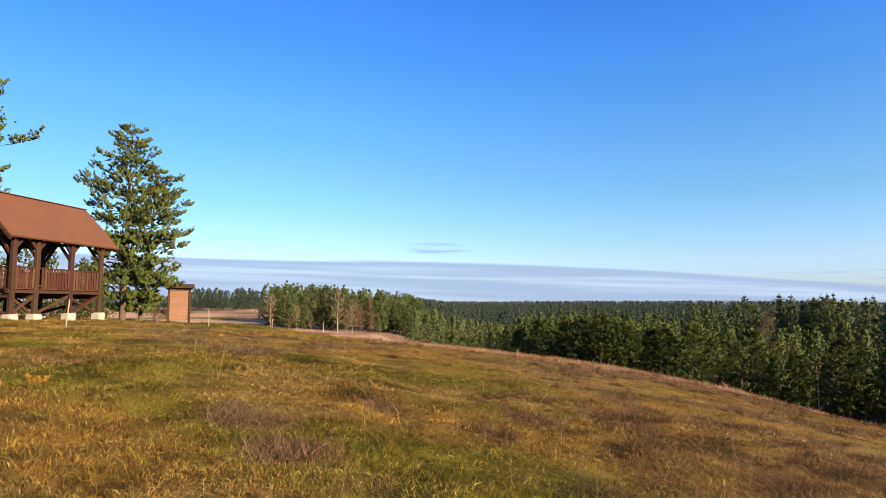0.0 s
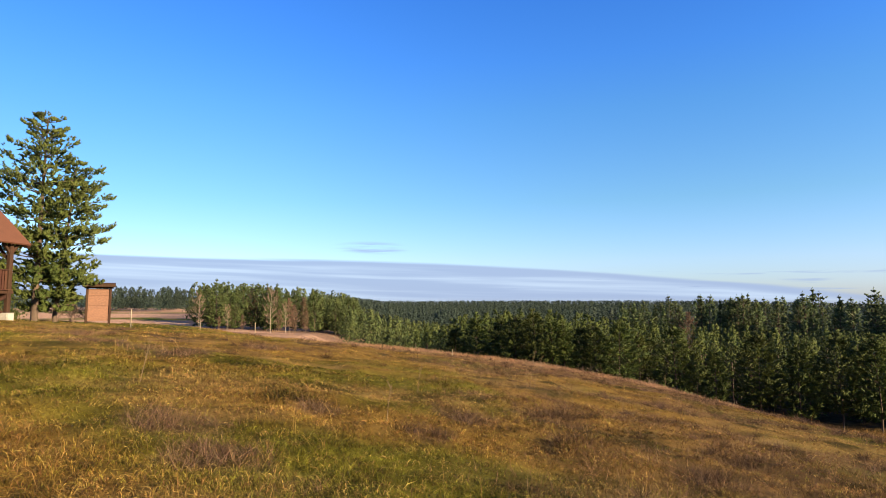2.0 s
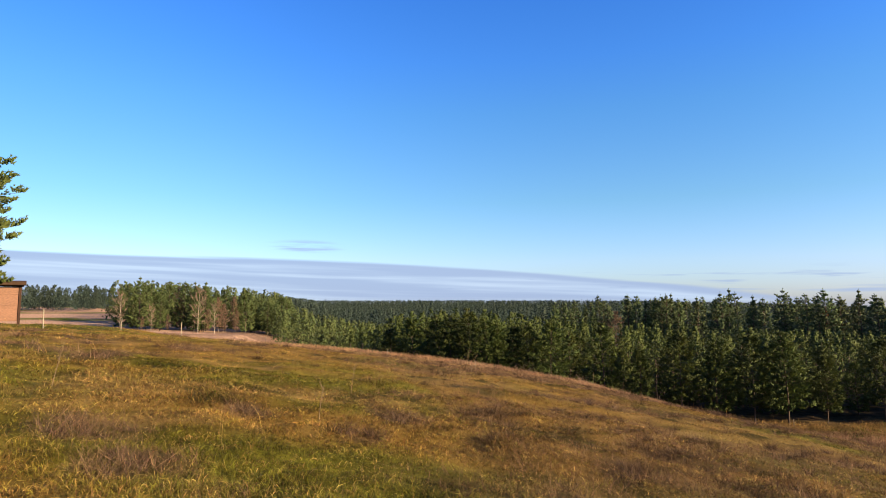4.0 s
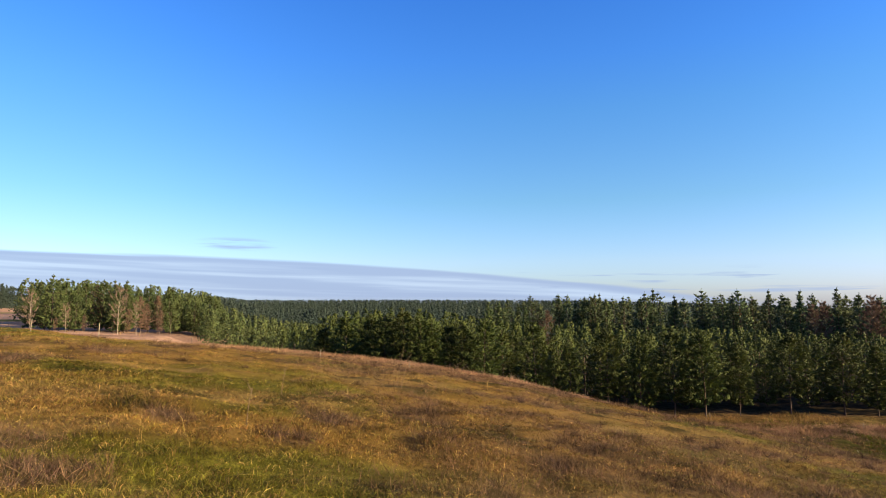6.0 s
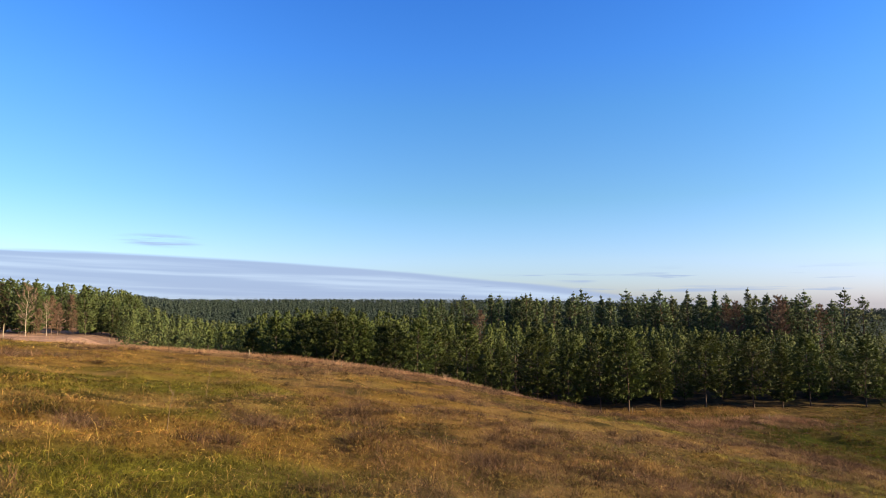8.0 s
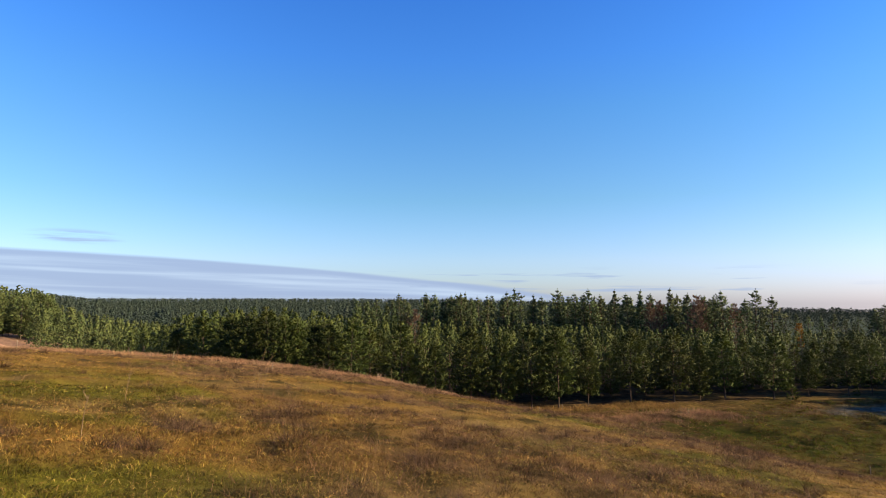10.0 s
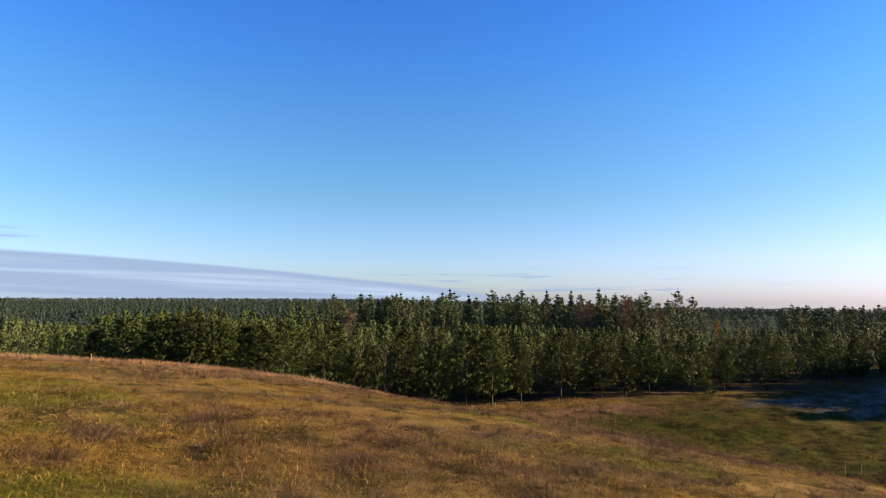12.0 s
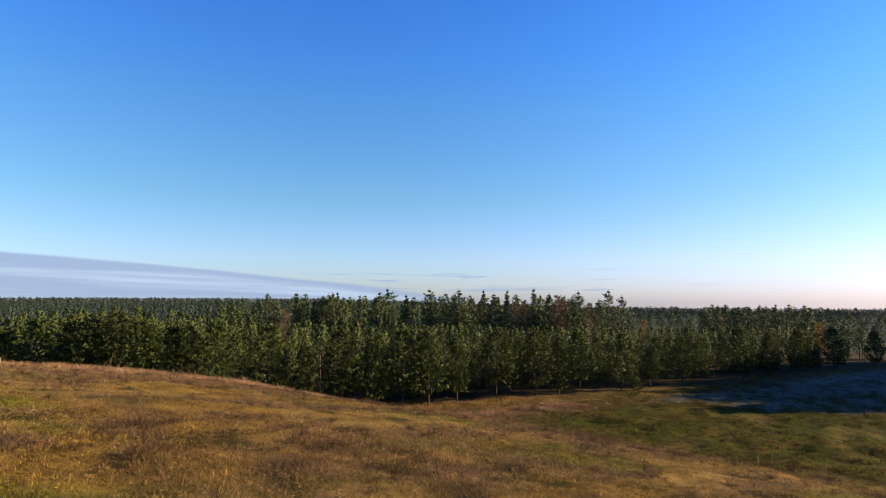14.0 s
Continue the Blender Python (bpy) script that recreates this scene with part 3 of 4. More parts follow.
def beam_bm(a, b, w, h, chamfer=0.012, up=(0, 0, 1)):
    """A squared timber from a to b, w across and h deep, with chamfered edges."""
    a, b = Vector(a), Vector(b)
    d = (b - a).normalized()
    s = d.cross(Vector(up))
    if s.length < 1e-3:
        s = Vector((1, 0, 0))
    s.normalize()
    t = s.cross(d).normalized()
    c = min(chamfer, w * 0.3, h * 0.3)
    ring = [(w / 2 - c, h / 2), (w / 2, h / 2 - c), (w / 2, c - h / 2), (w / 2 - c, -h / 2),
            (c - w / 2, -h / 2), (-w / 2, c - h / 2), (-w / 2, h / 2 - c), (c - w / 2, h / 2)]
    bm = bmesh.new()
    rings = [[bm.verts.new(p + s * x + t * y) for x, y in ring] for p in (a, b)]
    for k in range(8):
        j = (k + 1) % 8
        bm.faces.new((rings[0][k], rings[0][j], rings[1][j], rings[1][k]))
    bm.faces.new(rings[0][::-1])
    bm.faces.new(rings[1])
    bmesh.ops.recalc_face_normals(bm, faces=bm.faces)
    return bm


def part(name, bm, mat, parent, label=""):
    me = bpy.data.meshes.new(name)
    bm.to_mesh(me)
    bm.free()
    return put(name, me, mat, parent, label)


def shared_part(name, me, parent, at):
    ob = new(name, me)
    ob.parent, ob.location = parent, at
    return ob


def rough_block(size, seed):
    """A cast block with worn corners."""
    rng = random.Random(seed)
    bm = bmesh.new()
    bmesh.ops.create_cube(bm, size=1)
    bmesh.ops.scale(bm, vec=size, verts=bm.verts)
    bmesh.ops.bevel(bm, geom=bm.edges[:], offset=0.03, segments=2, affect="EDGES")
    for v in bm.verts:
        v.co += Vector([rng.uniform(-0.008, 0.008) for _ in range(3)])
    return bm


def build_shelter():
    root = new("timber_shelter")
    tagged(root, "open brown timber viewing shelter on stilts with a steep brown roof", "shelter")
    root.matrix_basis = pose(-17.94, 22.0, 1.0, 0, 0, -9.2)
    half, long_, eave, ridge, floor, rail = 1.88, 5.71, 3.23, 5.11, 1.24, 2.08
    ys, xp = (0.5, 1.58, 3.31, 5.02), 1.52
    # roof: two slabs, ridge cap, verge boards, rafters
    rise = (ridge - eave) / half
    for s, nm in ((1, "roof_slope"), (-1, "roof_slope")):
        bm = bmesh.new()
        for y in (0, long_):
            for x, z in ((0.0, ridge), (s * half, eave), (s * (half - 0.05), eave - 0.055), (0.0, ridge - 0.075)):
                bm.verts.new((x, y, z))
        bm.verts.ensure_lookup_table()
        v = bm.verts
        for k in range(4):
            j = (k + 1) % 4
            bm.faces.new((v[k], v[j], v[4 + j], v[4 + k]))
        bm.faces.new(v[:4])
        bm.faces.new(v[4:8])
        bmesh.ops.recalc_face_normals(bm, faces=bm.faces)
        slope = part(nm, bm, M_ROOF, root, "rust-brown roofing sheet")
        for y in (0.04, long_ - 0.04):
            part("verge_board", beam_bm((0, y, ridge - 0.14), (s * (half - 0.04), y, eave - 0.13), 0.035, 0.16), M_BEAM, root)
        for k in range(9):
            y = 0.3 + k * (long_ - 0.6) / 8
            part("rafter", beam_bm((0, y, ridge - 0.16), (s * (half - 0.1), y, eave - 0.06), 0.08, 0.13), M_BEAM, root)
        part("wall_plate", beam_bm((s * xp, 0.15, eave - 0.04 + 0.1), (s * xp, long_ - 0.15, eave - 0.04 + 0.1), 0.16, 0.18), M_BEAM, root)
    part("ridge_cap", beam_bm((0, 0.0, ridge + 0.01), (0, long_, ridge + 0.01), 0.2, 0.03), M_ROOF, root)
    part("ridge_beam", beam_bm((0, 0.1, ridge - 0.2), (0, long_ - 0.1, ridge - 0.2), 0.1, 0.16), M_BEAM, root)
    for y in ys:
        part("tie_beam", beam_bm((-xp, y, eave + 0.13), (xp, y, eave + 0.13), 0.13, 0.15), M_BEAM, root)
        for s in (1, -1):
            part("post", beam_bm((s * xp, y, 0.12), (s * xp, y, eave), 0.19, 0.19, 0.03), M_BEAM, root)
            part("footing", rough_block((0.40, 0.40, 0.80), int(y * 10) + s), M_STONE, root, "pale concrete footing block").location = (s * xp, y, -0.12)
            # head braces in both ways, and a forked bracket under the plate
            for e in (-1, 1):
                if 0.2 < y + e * 0.4 < long_ - 0.2:
                    part("brace", beam_bm((s * xp, y + e * 0.05, eave - 0.42), (s * xp, y + e * 0.42, eave + 0.02), 0.1, 0.11), M_BEAM, root)
            part("brace", beam_bm((s * (xp - 0.05), y, eave - 0.75), (s * (xp - 0.7), y, eave + 0.08), 0.09, 0.11), M_BEAM, root)
        part("floor_joist", beam_bm((-xp - 0.1, y, floor - 0.24), (xp + 0.1, y, floor - 0.24), 0.14, 0.2), M_BEAM, root)
        part("collar_tie", beam_bm((-0.9, y, ridge - 1.0), (0.9, y, ridge - 1.0), 0.07, 0.14), M_BEAM, root)
    for s in (1, -1):
        part("floor_beam", beam_bm((s * (xp - 0.02), 0.3, floor - 0.09), (s * (xp - 0.02), 5.25, floor - 0.09), 0.14, 0.14), M_BEAM, root)
        for a, b in ((0, 1), (1, 2), (2, 3)):
            part("cross_brace", beam_bm((s * (xp - 0.04), ys[a], 0.25), (s * (xp - 0.04), ys[b], floor - 0.25), 0.09, 0.12), M_BEAM, root)
            if a != 1:
                part("cross_brace", beam_bm((s * (xp - 0.13), ys[b], 0.25), (s * (xp - 0.13), ys[a], floor - 0.25), 0.09, 0.12), M_BEAM, root)
    part("cross_brace", beam_bm((-xp, ys[3], 0.25), (xp, ys[3], floor - 0.3), 0.09, 0.12), M_BEAM, root)
    part("cross_brace", beam_bm((-xp, ys[0], floor - 0.3), (xp, ys[0], 0.25), 0.09, 0.12), M_BEAM, root)
    # floor planks
    bm = beam_bm((-xp - 0.12, 0, 0), (xp + 0.12, 0, 0), 0.135, 0.04, 0.006)
    plank = bpy.data.meshes.new("floor_plank")
    bm.to_mesh(plank)
    bm.free()
    plank.materials.append(M_BOARD)
    y = 0.42
    while y < 5.15:
        shared_part("floor_plank", plank, root, (0, y, floor + 0.01))
        y += 0.145
    # railings with upright boards
    bm = beam_bm((0, 0, floor + 0.04), (0, 0, rail - 0.03), 0.105, 0.024, 0.005)
    flat = bpy.data.meshes.new("railing_board")
    bm.to_mesh(flat)
    bm.free()
    flat.materials.append(M_BOARD)
    rng = random.Random(5)
    for s in (1, -1):
        x = s * (xp + 0.02)
        part("top_rail", beam_bm((x, ys[0], rail), (x, ys[3], rail), 0.1, 0.06), M_BEAM, root)
        part("bottom_rail", beam_bm((x - s * 0.03, ys[0], floor + 0.14), (x - s * 0.03, ys[3], floor + 0.14), 0.05, 0.09), M_BEAM, root)
        y = ys[0] + 0.16
        while y < ys[3] - 0.1:
            if min(abs(y - q) for q in ys) > 0.12:
                ob = shared_part("railing_board", flat, root, (x + s * 0.03, y, rng.uniform(-0.012, 0.012)))
                ob.rotation_euler = (0, 0, radians(90 + rng.uniform(-3, 3)))
            y += 0.148
    for y in (ys[0], ys[3]):
        part("top_rail", beam_bm((-xp, y, rail), (xp, y, rail), 0.1, 0.06), M_BEAM, root)
        x = -xp + 0.18
        while x < xp - 0.1:
            shared_part("railing_board", flat, root, (x, y + 0.03, rng.uniform(-0.012, 0.012)))
            x += 0.148


def build_notice_board():
    root = new("notice_board")
    tagged(root, "wooden notice board with orange-brown back panel and small dark roof", "notice board")
    root.matrix_basis = pose(-15.3, 34.1, 0.52, 0, 0, 22)
    root.scale = (0.87, 1, 1)
    for s in (-1, 1):
        part("post", beam_bm((s * 0.63, 0, -0.3), (s * 0.63, 0, 1.98), 0.14, 0.14, 0.02), M_BEAM, root)
    for z0, z1 in ((0.22, 1.06), (1.08, 1.96)):
        part("panel", beam_bm((0, 0.0, z0), (0, 0.0, z1), 1.13, 0.05, 0.004, up=(0, 1, 0)), M_PANEL, root, "orange-brown plywood sheet")
    part("batten", beam_bm((-0.57, -0.035, 1.07), (0.57, -0.035, 1.07), 0.02, 0.05, up=(0, 0, 1)), M_PANEL, root)
    part("batten", beam_bm((-0.57, -0.035, 1.62), (0.57, -0.035, 1.62), 0.02, 0.04, up=(0, 0, 1)), M_PANEL, root)
    part("head_beam", beam_bm((-0.8, 0, 2.04), (0.8, 0, 2.04), 0.16, 0.12), M_BEAM, root)
    bm = bmesh.new()
    for x in (-0.9, 0.9):
        for y, z in ((-0.42, 2.06), (-0.42, 2.24), (0.0, 2.30), (0.42, 2.24), (0.42, 2.06)):
            bm.verts.new((x, y, z))
    bm.verts.ensure_lookup_table()
    for k in range(5):
        j = (k + 1) % 5
        bm.faces.new((bm.verts[k], bm.verts[j], bm.verts[5 + j], bm.verts[5 + k]))
    bm.faces.new(bm.verts[:5])
    bm.faces.new(bm.verts[5:10])
    bmesh.ops.recalc_face_normals(bm, faces=bm.faces)
    bmesh.ops.bevel(bm, geom=bm.edges[:], offset=0.015, segments=1, affect="EDGES")
    part("roof", bm, M_BEAM, root, "dark brown boxed roof")


build_shelter()
build_notice_board()

# ---------------------------------------------------------------- single trees beside the shelter


def lone(root, x, y, turn, size=1.0, lean=0.0):
    z = float(land(np.array([x]), np.array([y]))[0])
    root.matrix_basis = pose(x, y, z - 0.05, 0, lean, 0) @ pose(0, 0, 0, 0, 0, turn)
    root.scale = (size, size, size)


big = tree_kind("old_pine", "tall bushy old pine with layered boughs beside the shelter", (M_BARK, M_NEEDLE_OLD), "pines by the shelter",
                pine_mesh(11, 10.9, 1.3, 2.1, 15, 6, 15, 4, 5, 0.22, 0.085, lean=0.2, top=0.26, ragged=0.42, bulge=0.5, droop=0.36, thick=0.016, limb_sides=5,
                          fan=0.5, core=650, core_width=1.5, core_reach=0.75, taper=1.7, fuzz=3, bunch=0.3))
lone(big, -17.1, 31.5, 40)
side_pine = tree_kind("old_pine", "smaller pine crowded against the tall old pine", (M_BARK, M_NEEDLE_OLD), "pines by the shelter",
                      pine_mesh(12, 8.8, 0.8, 1.85, 13, 6, 14, 4, 5, 0.22, 0.085, lean=0.2, top=0.3, ragged=0.42, bulge=0.45, droop=0.4, thick=0.014, limb_sides=5,
                                fan=0.5, core=560, core_width=1.5, core_reach=0.75, taper=1.7, fuzz=3, bunch=0.3))
lone(side_pine, -16.7, 32.4, 10, 1.0, 5)
left_pine = tree_kind("old_pine", "tall old pine with long spreading boughs behind the shelter", (M_BARK, M_NEEDLE_OLD), "pines by the shelter",
                      pine_mesh(13, 15.5, 3.0, 4.3, 13, 7, 24, 4, 5, 0.26, 0.11, lean=0.16, top=0.3, ragged=0.3, bulge=0.4, thick=0.017, limb_sides=5, fan=0.5,
                                core=600, core_width=1.5, core_reach=0.75, fuzz=2, bunch=0.35))
lone(left_pine, -27.5, 31.0, 215)

# ---------------------------------------------------------------- woods
rng = random.Random(3)
young = [tree_kind("young_pine", "young bushy green pine at the edge of the plantation", (M_BARK, M_NEEDLE), "young pines of the plantation",
                   pine_mesh(100 + k, 7.2, 0.9 + 0.13 * k, 2.1 + 0.2 * (k % 3), 10, 5, 9, 2, 5, 0.26, 0.088, lean=0.45, top=0.10, ragged=0.45,
                             bulge=0.24 + 0.08 * (k % 3), thick=0.010, fan=0.40, core=560, core_width=1.7, core_reach=0.76, inner_twig=0.55, taper=1.35 + 0.1 * (k % 2), fuzz=1, bunch=0.45))
         for k in range(6)]
young += [tree_kind("young_pine", "young green pine with boughs down to the ground", (M_BARK, M_NEEDLE), "young pines of the plantation",
                    pine_mesh(110 + k, 7.2, 0.2 + 0.1 * k, 1.9 + 0.15 * k, 10, 5, 6, 2, 5, 0.26, 0.090, lean=0.45, top=0.10, ragged=0.4,
                              bulge=0.18 + 0.05 * k, thick=0.010, fan=0.40, core=420, core_width=1.7, core_reach=0.75, inner_twig=0.55, taper=1.3, fuzz=0, bunch=0.45))
          for k in range(3)]


def headroom(x, y, rim):
    """Height from the ground at a point up to the sight line of that many degrees from the hilltop."""
    return EYE + math.hypot(x, y) * math.tan(radians(rim)) - float(land(np.array([x]), np.array([y]))[0])


def canopy(x, y):
    """The plantation's even upper edge as seen from the hilltop, in degrees."""
    return np.interp(math.degrees(math.atan2(x, y)), (5, 6.5, 9, 14, 18, 24, 30, 38, 50, 62, 74, 80), (-2.2, -1.7, -0.8, -0.5, -0.8, -1.4, -1.8, -2.1, -2.3, -2.4, -2.0, -2.0))


# the front row, tree by tree: bearing, share of the canopy's height, kind; then fuller rows behind it
FRONT = ((7.2, 0.95, 0), (9.3, 1.0, 3), (11.6, 0.97, 1), (13.2, 0.96, 5), (14.9, 1.04, 2), (16.4, 0.94, 5), (17.6, 0.9, 0), (19.0, 0.88, 4), (20.6, 0.92, 5), (22.7, 1.0, 1), (27.3, 1.0, 2), (30.6, 0.78, 3), (34.2, 0.98, 5), (37.0, 0.9, 0),
         (39.6, 1.0, 2), (42.2, 1.0, 1), (44.9, 0.80, 3), (48.8, 1.0, 5), (52.6, 1.0, 2), (54.6, 0.82, 0), (56.6, 1.0, 4), (60.4, 1.0, 1), (62.8, 0.75, 3), (65.5, 0.92, 2),
         (67.0, 0.88, 5), (70.2, 1.05, 1), (72.4, 0.9, 0), (74.4, 1.0, 4), (77.0, 1.05, 2), (79.5, 1.0, 3), (82.0, 1.0, 1))


def edge_polar(az, beyond):
    """The plan's point on a bearing that lies so many metres behind the wood's edge."""
    return polar(az, (EDGE_C + beyond) / (EDGE_N[0] * math.sin(radians(az)) + EDGE_N[1] * math.cos(radians(az))))


spots = []
for az, share, kind in FRONT:
    px, py = edge_polar(az, rng.uniform(-0.5, 0.8) + 0.9 * max(0, 14 - az))
    spots.append((px, py, min(1.7, headroom(px, py, canopy(px, py)) / 7.2) * share, kind))
for row, beyond in enumerate((4.8, 8.2)):
    x = 6.2 + rng.uniform(0, 1.5) + 0.6 * row
    while x < 108:
        px, py = edge_spot(x, beyond + rng.uniform(-0.9, 0.9) + 0.9 * max(0, 13 - x))
        high = headroom(px, py, canopy(px, py))
        spots.append((px, py, min(1.7, high / 7.2) * rng.uniform(0.70, 0.92), 6 + rng.randrange(3)))
        x += rng.uniform(2.4, 4.6) * (0.8 if x < 20 else 1)
stand(young, spots, 4)

inner = []
for k in range(520):
    x = 5 + 120 * rng.random()
    px, py = edge_spot(x, 10.5 + 42 * rng.random() ** 1.5)
    inner.append((px, py, min(10.5, headroom(px, py, canopy(px, py) + 0.25)) * rng.uniform(0.82, 1.03)))
wood("pine_plantation", "dense young pine plantation behind its front rows", inner, 150, 5, M_NEEDLE, 0.03, 0.050, 0.030, 0.23, True, True)

tall = [tree_kind("tall_pine", "tall dark pine rising over the plantation", (M_BARK, M_NEEDLE_TALL_HAZED), "tall pines behind the plantation",
                  pine_mesh(200 + k, 10.7, 1.5, 1.75 + 0.25 * (k % 3), 14, 5, 4, 2, 2, 0.42, 0.18, lean=0.28, top=0.09, ragged=0.5, bulge=0.2 + 0.07 * k, thick=0.012, fan=0.34,
                            core=90, core_width=1.3, taper=1.1 + 0.14 * k, fuzz=0, bunch=0.3))
        for k in range(5)]
spots = []
for k in range(120):
    px, py = polar(rng.uniform(23.0, 60.5), rng.uniform(103, 130))
    spots.append((px, py, rng.triangular(0.82, 1.18, 1.05), rng.randrange(5)))
for k in range(30):
    px, py = polar(58 + 25 * k / 30, rng.uniform(125, 165))
    spots.append((px, py, rng.uniform(0.66, 0.8), rng.randrange(5)))
for k in range(16):
    px, py = polar(67.5 + 8.5 * k / 16, rng.uniform(112, 130))
    spots.append((px, py, rng.uniform(0.82, 0.92), rng.randrange(5)))
stand(tall, spots, 6)
# the wood on the sunny side of the valley, whose shade keeps the frost
shade = [(rng.uniform(79, 132), rng.uniform(-48, 12), rng.uniform(10, 12.5)) for k in range(620)]
shade = [q for q in shade if q[1] < 0.115 * q[0] and 0.643 * q[0] + 0.766 * q[1] > 53.5 and 0.766 * q[0] - 0.643 * q[1] > 65]
wood("valley_side_wood", "dark pine wood on the sunny side of the valley", shade, 200, 16, M_NEEDLE, 0.04, 0.12, 0.036, 0.27, True)

rust = tree_kind("larch", "rusty autumn larch among dark pines", (M_TWIG, M_RUST), "rusty larches",
                 pine_mesh(300, 10.0, 1.6, 1.5, 13, 5, 5, 3, 6, 0.36, 0.05, lean=0.7, top=0.2, ragged=0.6, bulge=0.4, thick=0.005, core=120))
stand([rust], [(*polar(a, d), s, 0) for a, d, s in ((50.8, 104, 0.95), (51.6, 106, 1.0), (54.6, 103, 1.08), (55.2, 106, 1.0), (28.6, 102, 0.85), (57.5, 108, 0.95), (-11.6, 150, 1.0), (-8.4, 146, 0.8), (-7.2, 150, 0.85), (-9.4, 133, 0.5), (-12.6, 134, 0.36), (-8.0, 135, 0.62), (-6.9, 136, 0.5), (-14.6, 135, 0.3))], 8)

west = [tree_kind("wood_pine", "green pine at the edge of the far wood", (M_BARK, M_NEEDLE_MID), "pines of the far wood",
                  pine_mesh(400 + k, 12.0, 0.5 + 0.3 * k, 3.0 + 0.4 * (k % 2), 13, 5, 5, 2, 2, 0.55, 0.24, lean=0.34, top=0.10, ragged=0.45, bulge=0.28 + 0.06 * k, thick=0.011, fan=0.40,
                            core=150, core_width=1.5, core_reach=0.72, taper=1.25, fuzz=0, bunch=0.35))
        for k in range(4)]
spots = []
for k in range(70):
    az = -17.2 + 15.5 * rng.random()
    px, py = polar(az, 142 + 45 * rng.random() ** 1.5 + (8 if az > -6 else 0))
    spots.append((px, py, rng.uniform(0.58, 0.98) * (1.0 if az < -6 else 0.92), rng.randrange(4)))
stand(west, spots, 9)
birch = tree_kind("birch", "pale bare birch with thin rusty twigs at the wood's edge", (M_BIRCH, M_TWIG), "birches at the wood's edge",
                  pine_mesh(500, 8.0, 1.8, 1.6, 8, 3, 7, 3, 7, 0.45, 0.022, lean=1.7, top=0.4, ragged=0.5, bulge=0.4, thick=0.008, limb_sides=4, core=0))
stand([birch], [(*polar(a, d), s, 0) for a, d, s in ((-10.1, 128, 1.0), (-16.2, 133, 0.85), (-13.9, 134, 0.6), (-8.7, 130, 0.7))], 10)

far = []
for k in range(420):
    az, d = rng.uniform(-3.5, 16), 92 + 190 * rng.random() ** 1.2
    x, y = polar(az, d)
    rim = np.interp(az, (-3.5, 0, 3, 8, 16), (0.35, -0.5, -1.3, -1.9, -1.6)) - max(0, 130 - d) * 0.01
    room = EYE + d * math.tan(radians(rim)) - float(land(np.array([x]), np.array([y]))[0])
    far.append((x, y, max(3.5, room * rng.uniform(0.72, 1.0))))
for k in range(160):
    far.append((*polar(rng.uniform(-17, -2), rng.uniform(175, 260)), rng.uniform(10, 12.5)))
wood("valley_wood", "green pine wood filling the valley", far, 105, 11, M_NEEDLE_MID, 0.05, 0.055, 0.038, 0.20, False, True)
far = []
for k in range(90):
    far.append((*polar(rng.uniform(-24.5, -17), rng.uniform(330, 420)), rng.uniform(10, 14)))
wood("field_copse", "small copse beyond the ploughed field", far, 260, 12, M_NEEDLE_HAZED, 0.05, 0.055, 0.014, 0.25)
far = [(*polar(rng.uniform(-44, -30), rng.uniform(85, 130)), rng.uniform(9, 12)) for k in range(46)]
wood("hilltop_copse", "green pine copse behind the shelter", far, 160, 19, M_NEEDLE, 0.05, 0.06, 0.028, 0.23, False, True)
far = []
for k in range(4200):
    far.append((*polar(rng.uniform(-30, 86), 620 + 950 * rng.random()), rng.uniform(8, 12)))
for k in range(1500):
    far.append((*polar(rng.uniform(-30, 60), rng.uniform(1380, 1580)), rng.uniform(9.6, 10.6)))
wood("distant_woods", "unbroken dark pine woods covering the far country", far, 54, 13, M_NEEDLE_HAZED, 0.0, 0.045, 0.075, 0.42)
far = []
for k in range(1400):
    far.append((*polar(rng.uniform(-3, 88), 170 + 470 * rng.random()), rng.uniform(5.0, 7.0)))
wood("middle_woods", "rolling pine woods in the middle distance", far, 110, 14, M_NEEDLE_HAZED, 0.0, 0.07, 0.026, 0.3)
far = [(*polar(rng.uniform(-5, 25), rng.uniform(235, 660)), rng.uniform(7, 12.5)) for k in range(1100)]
wood("slope_woods", "pine wood on the long slope beyond the valley", far, 46, 21, M_NEEDLE_HAZED, 0.0, 0.065, 0.065, 0.27, False, True)
gold = tree_kind("golden_birch", "small golden autumn birch among the pines", (M_BIRCH, M_GOLD), "golden birches",
                 pine_mesh(600, 7.4, 2.4, 1.0, 8, 5, 4, 3, 6, 0.3, 0.1, lean=0.7, top=0.5, ragged=0.4, bulge=0.4, core=20))
stand([gold], [(*polar(a, d), s, 0) for a, d, s in ((69.0, 128, 0.86), (76.0, 116, 0.84), (62.4, 120, 0.80), (45.0, 118, 1.1))], 15)

# ---------------------------------------------------------------- fence stakes


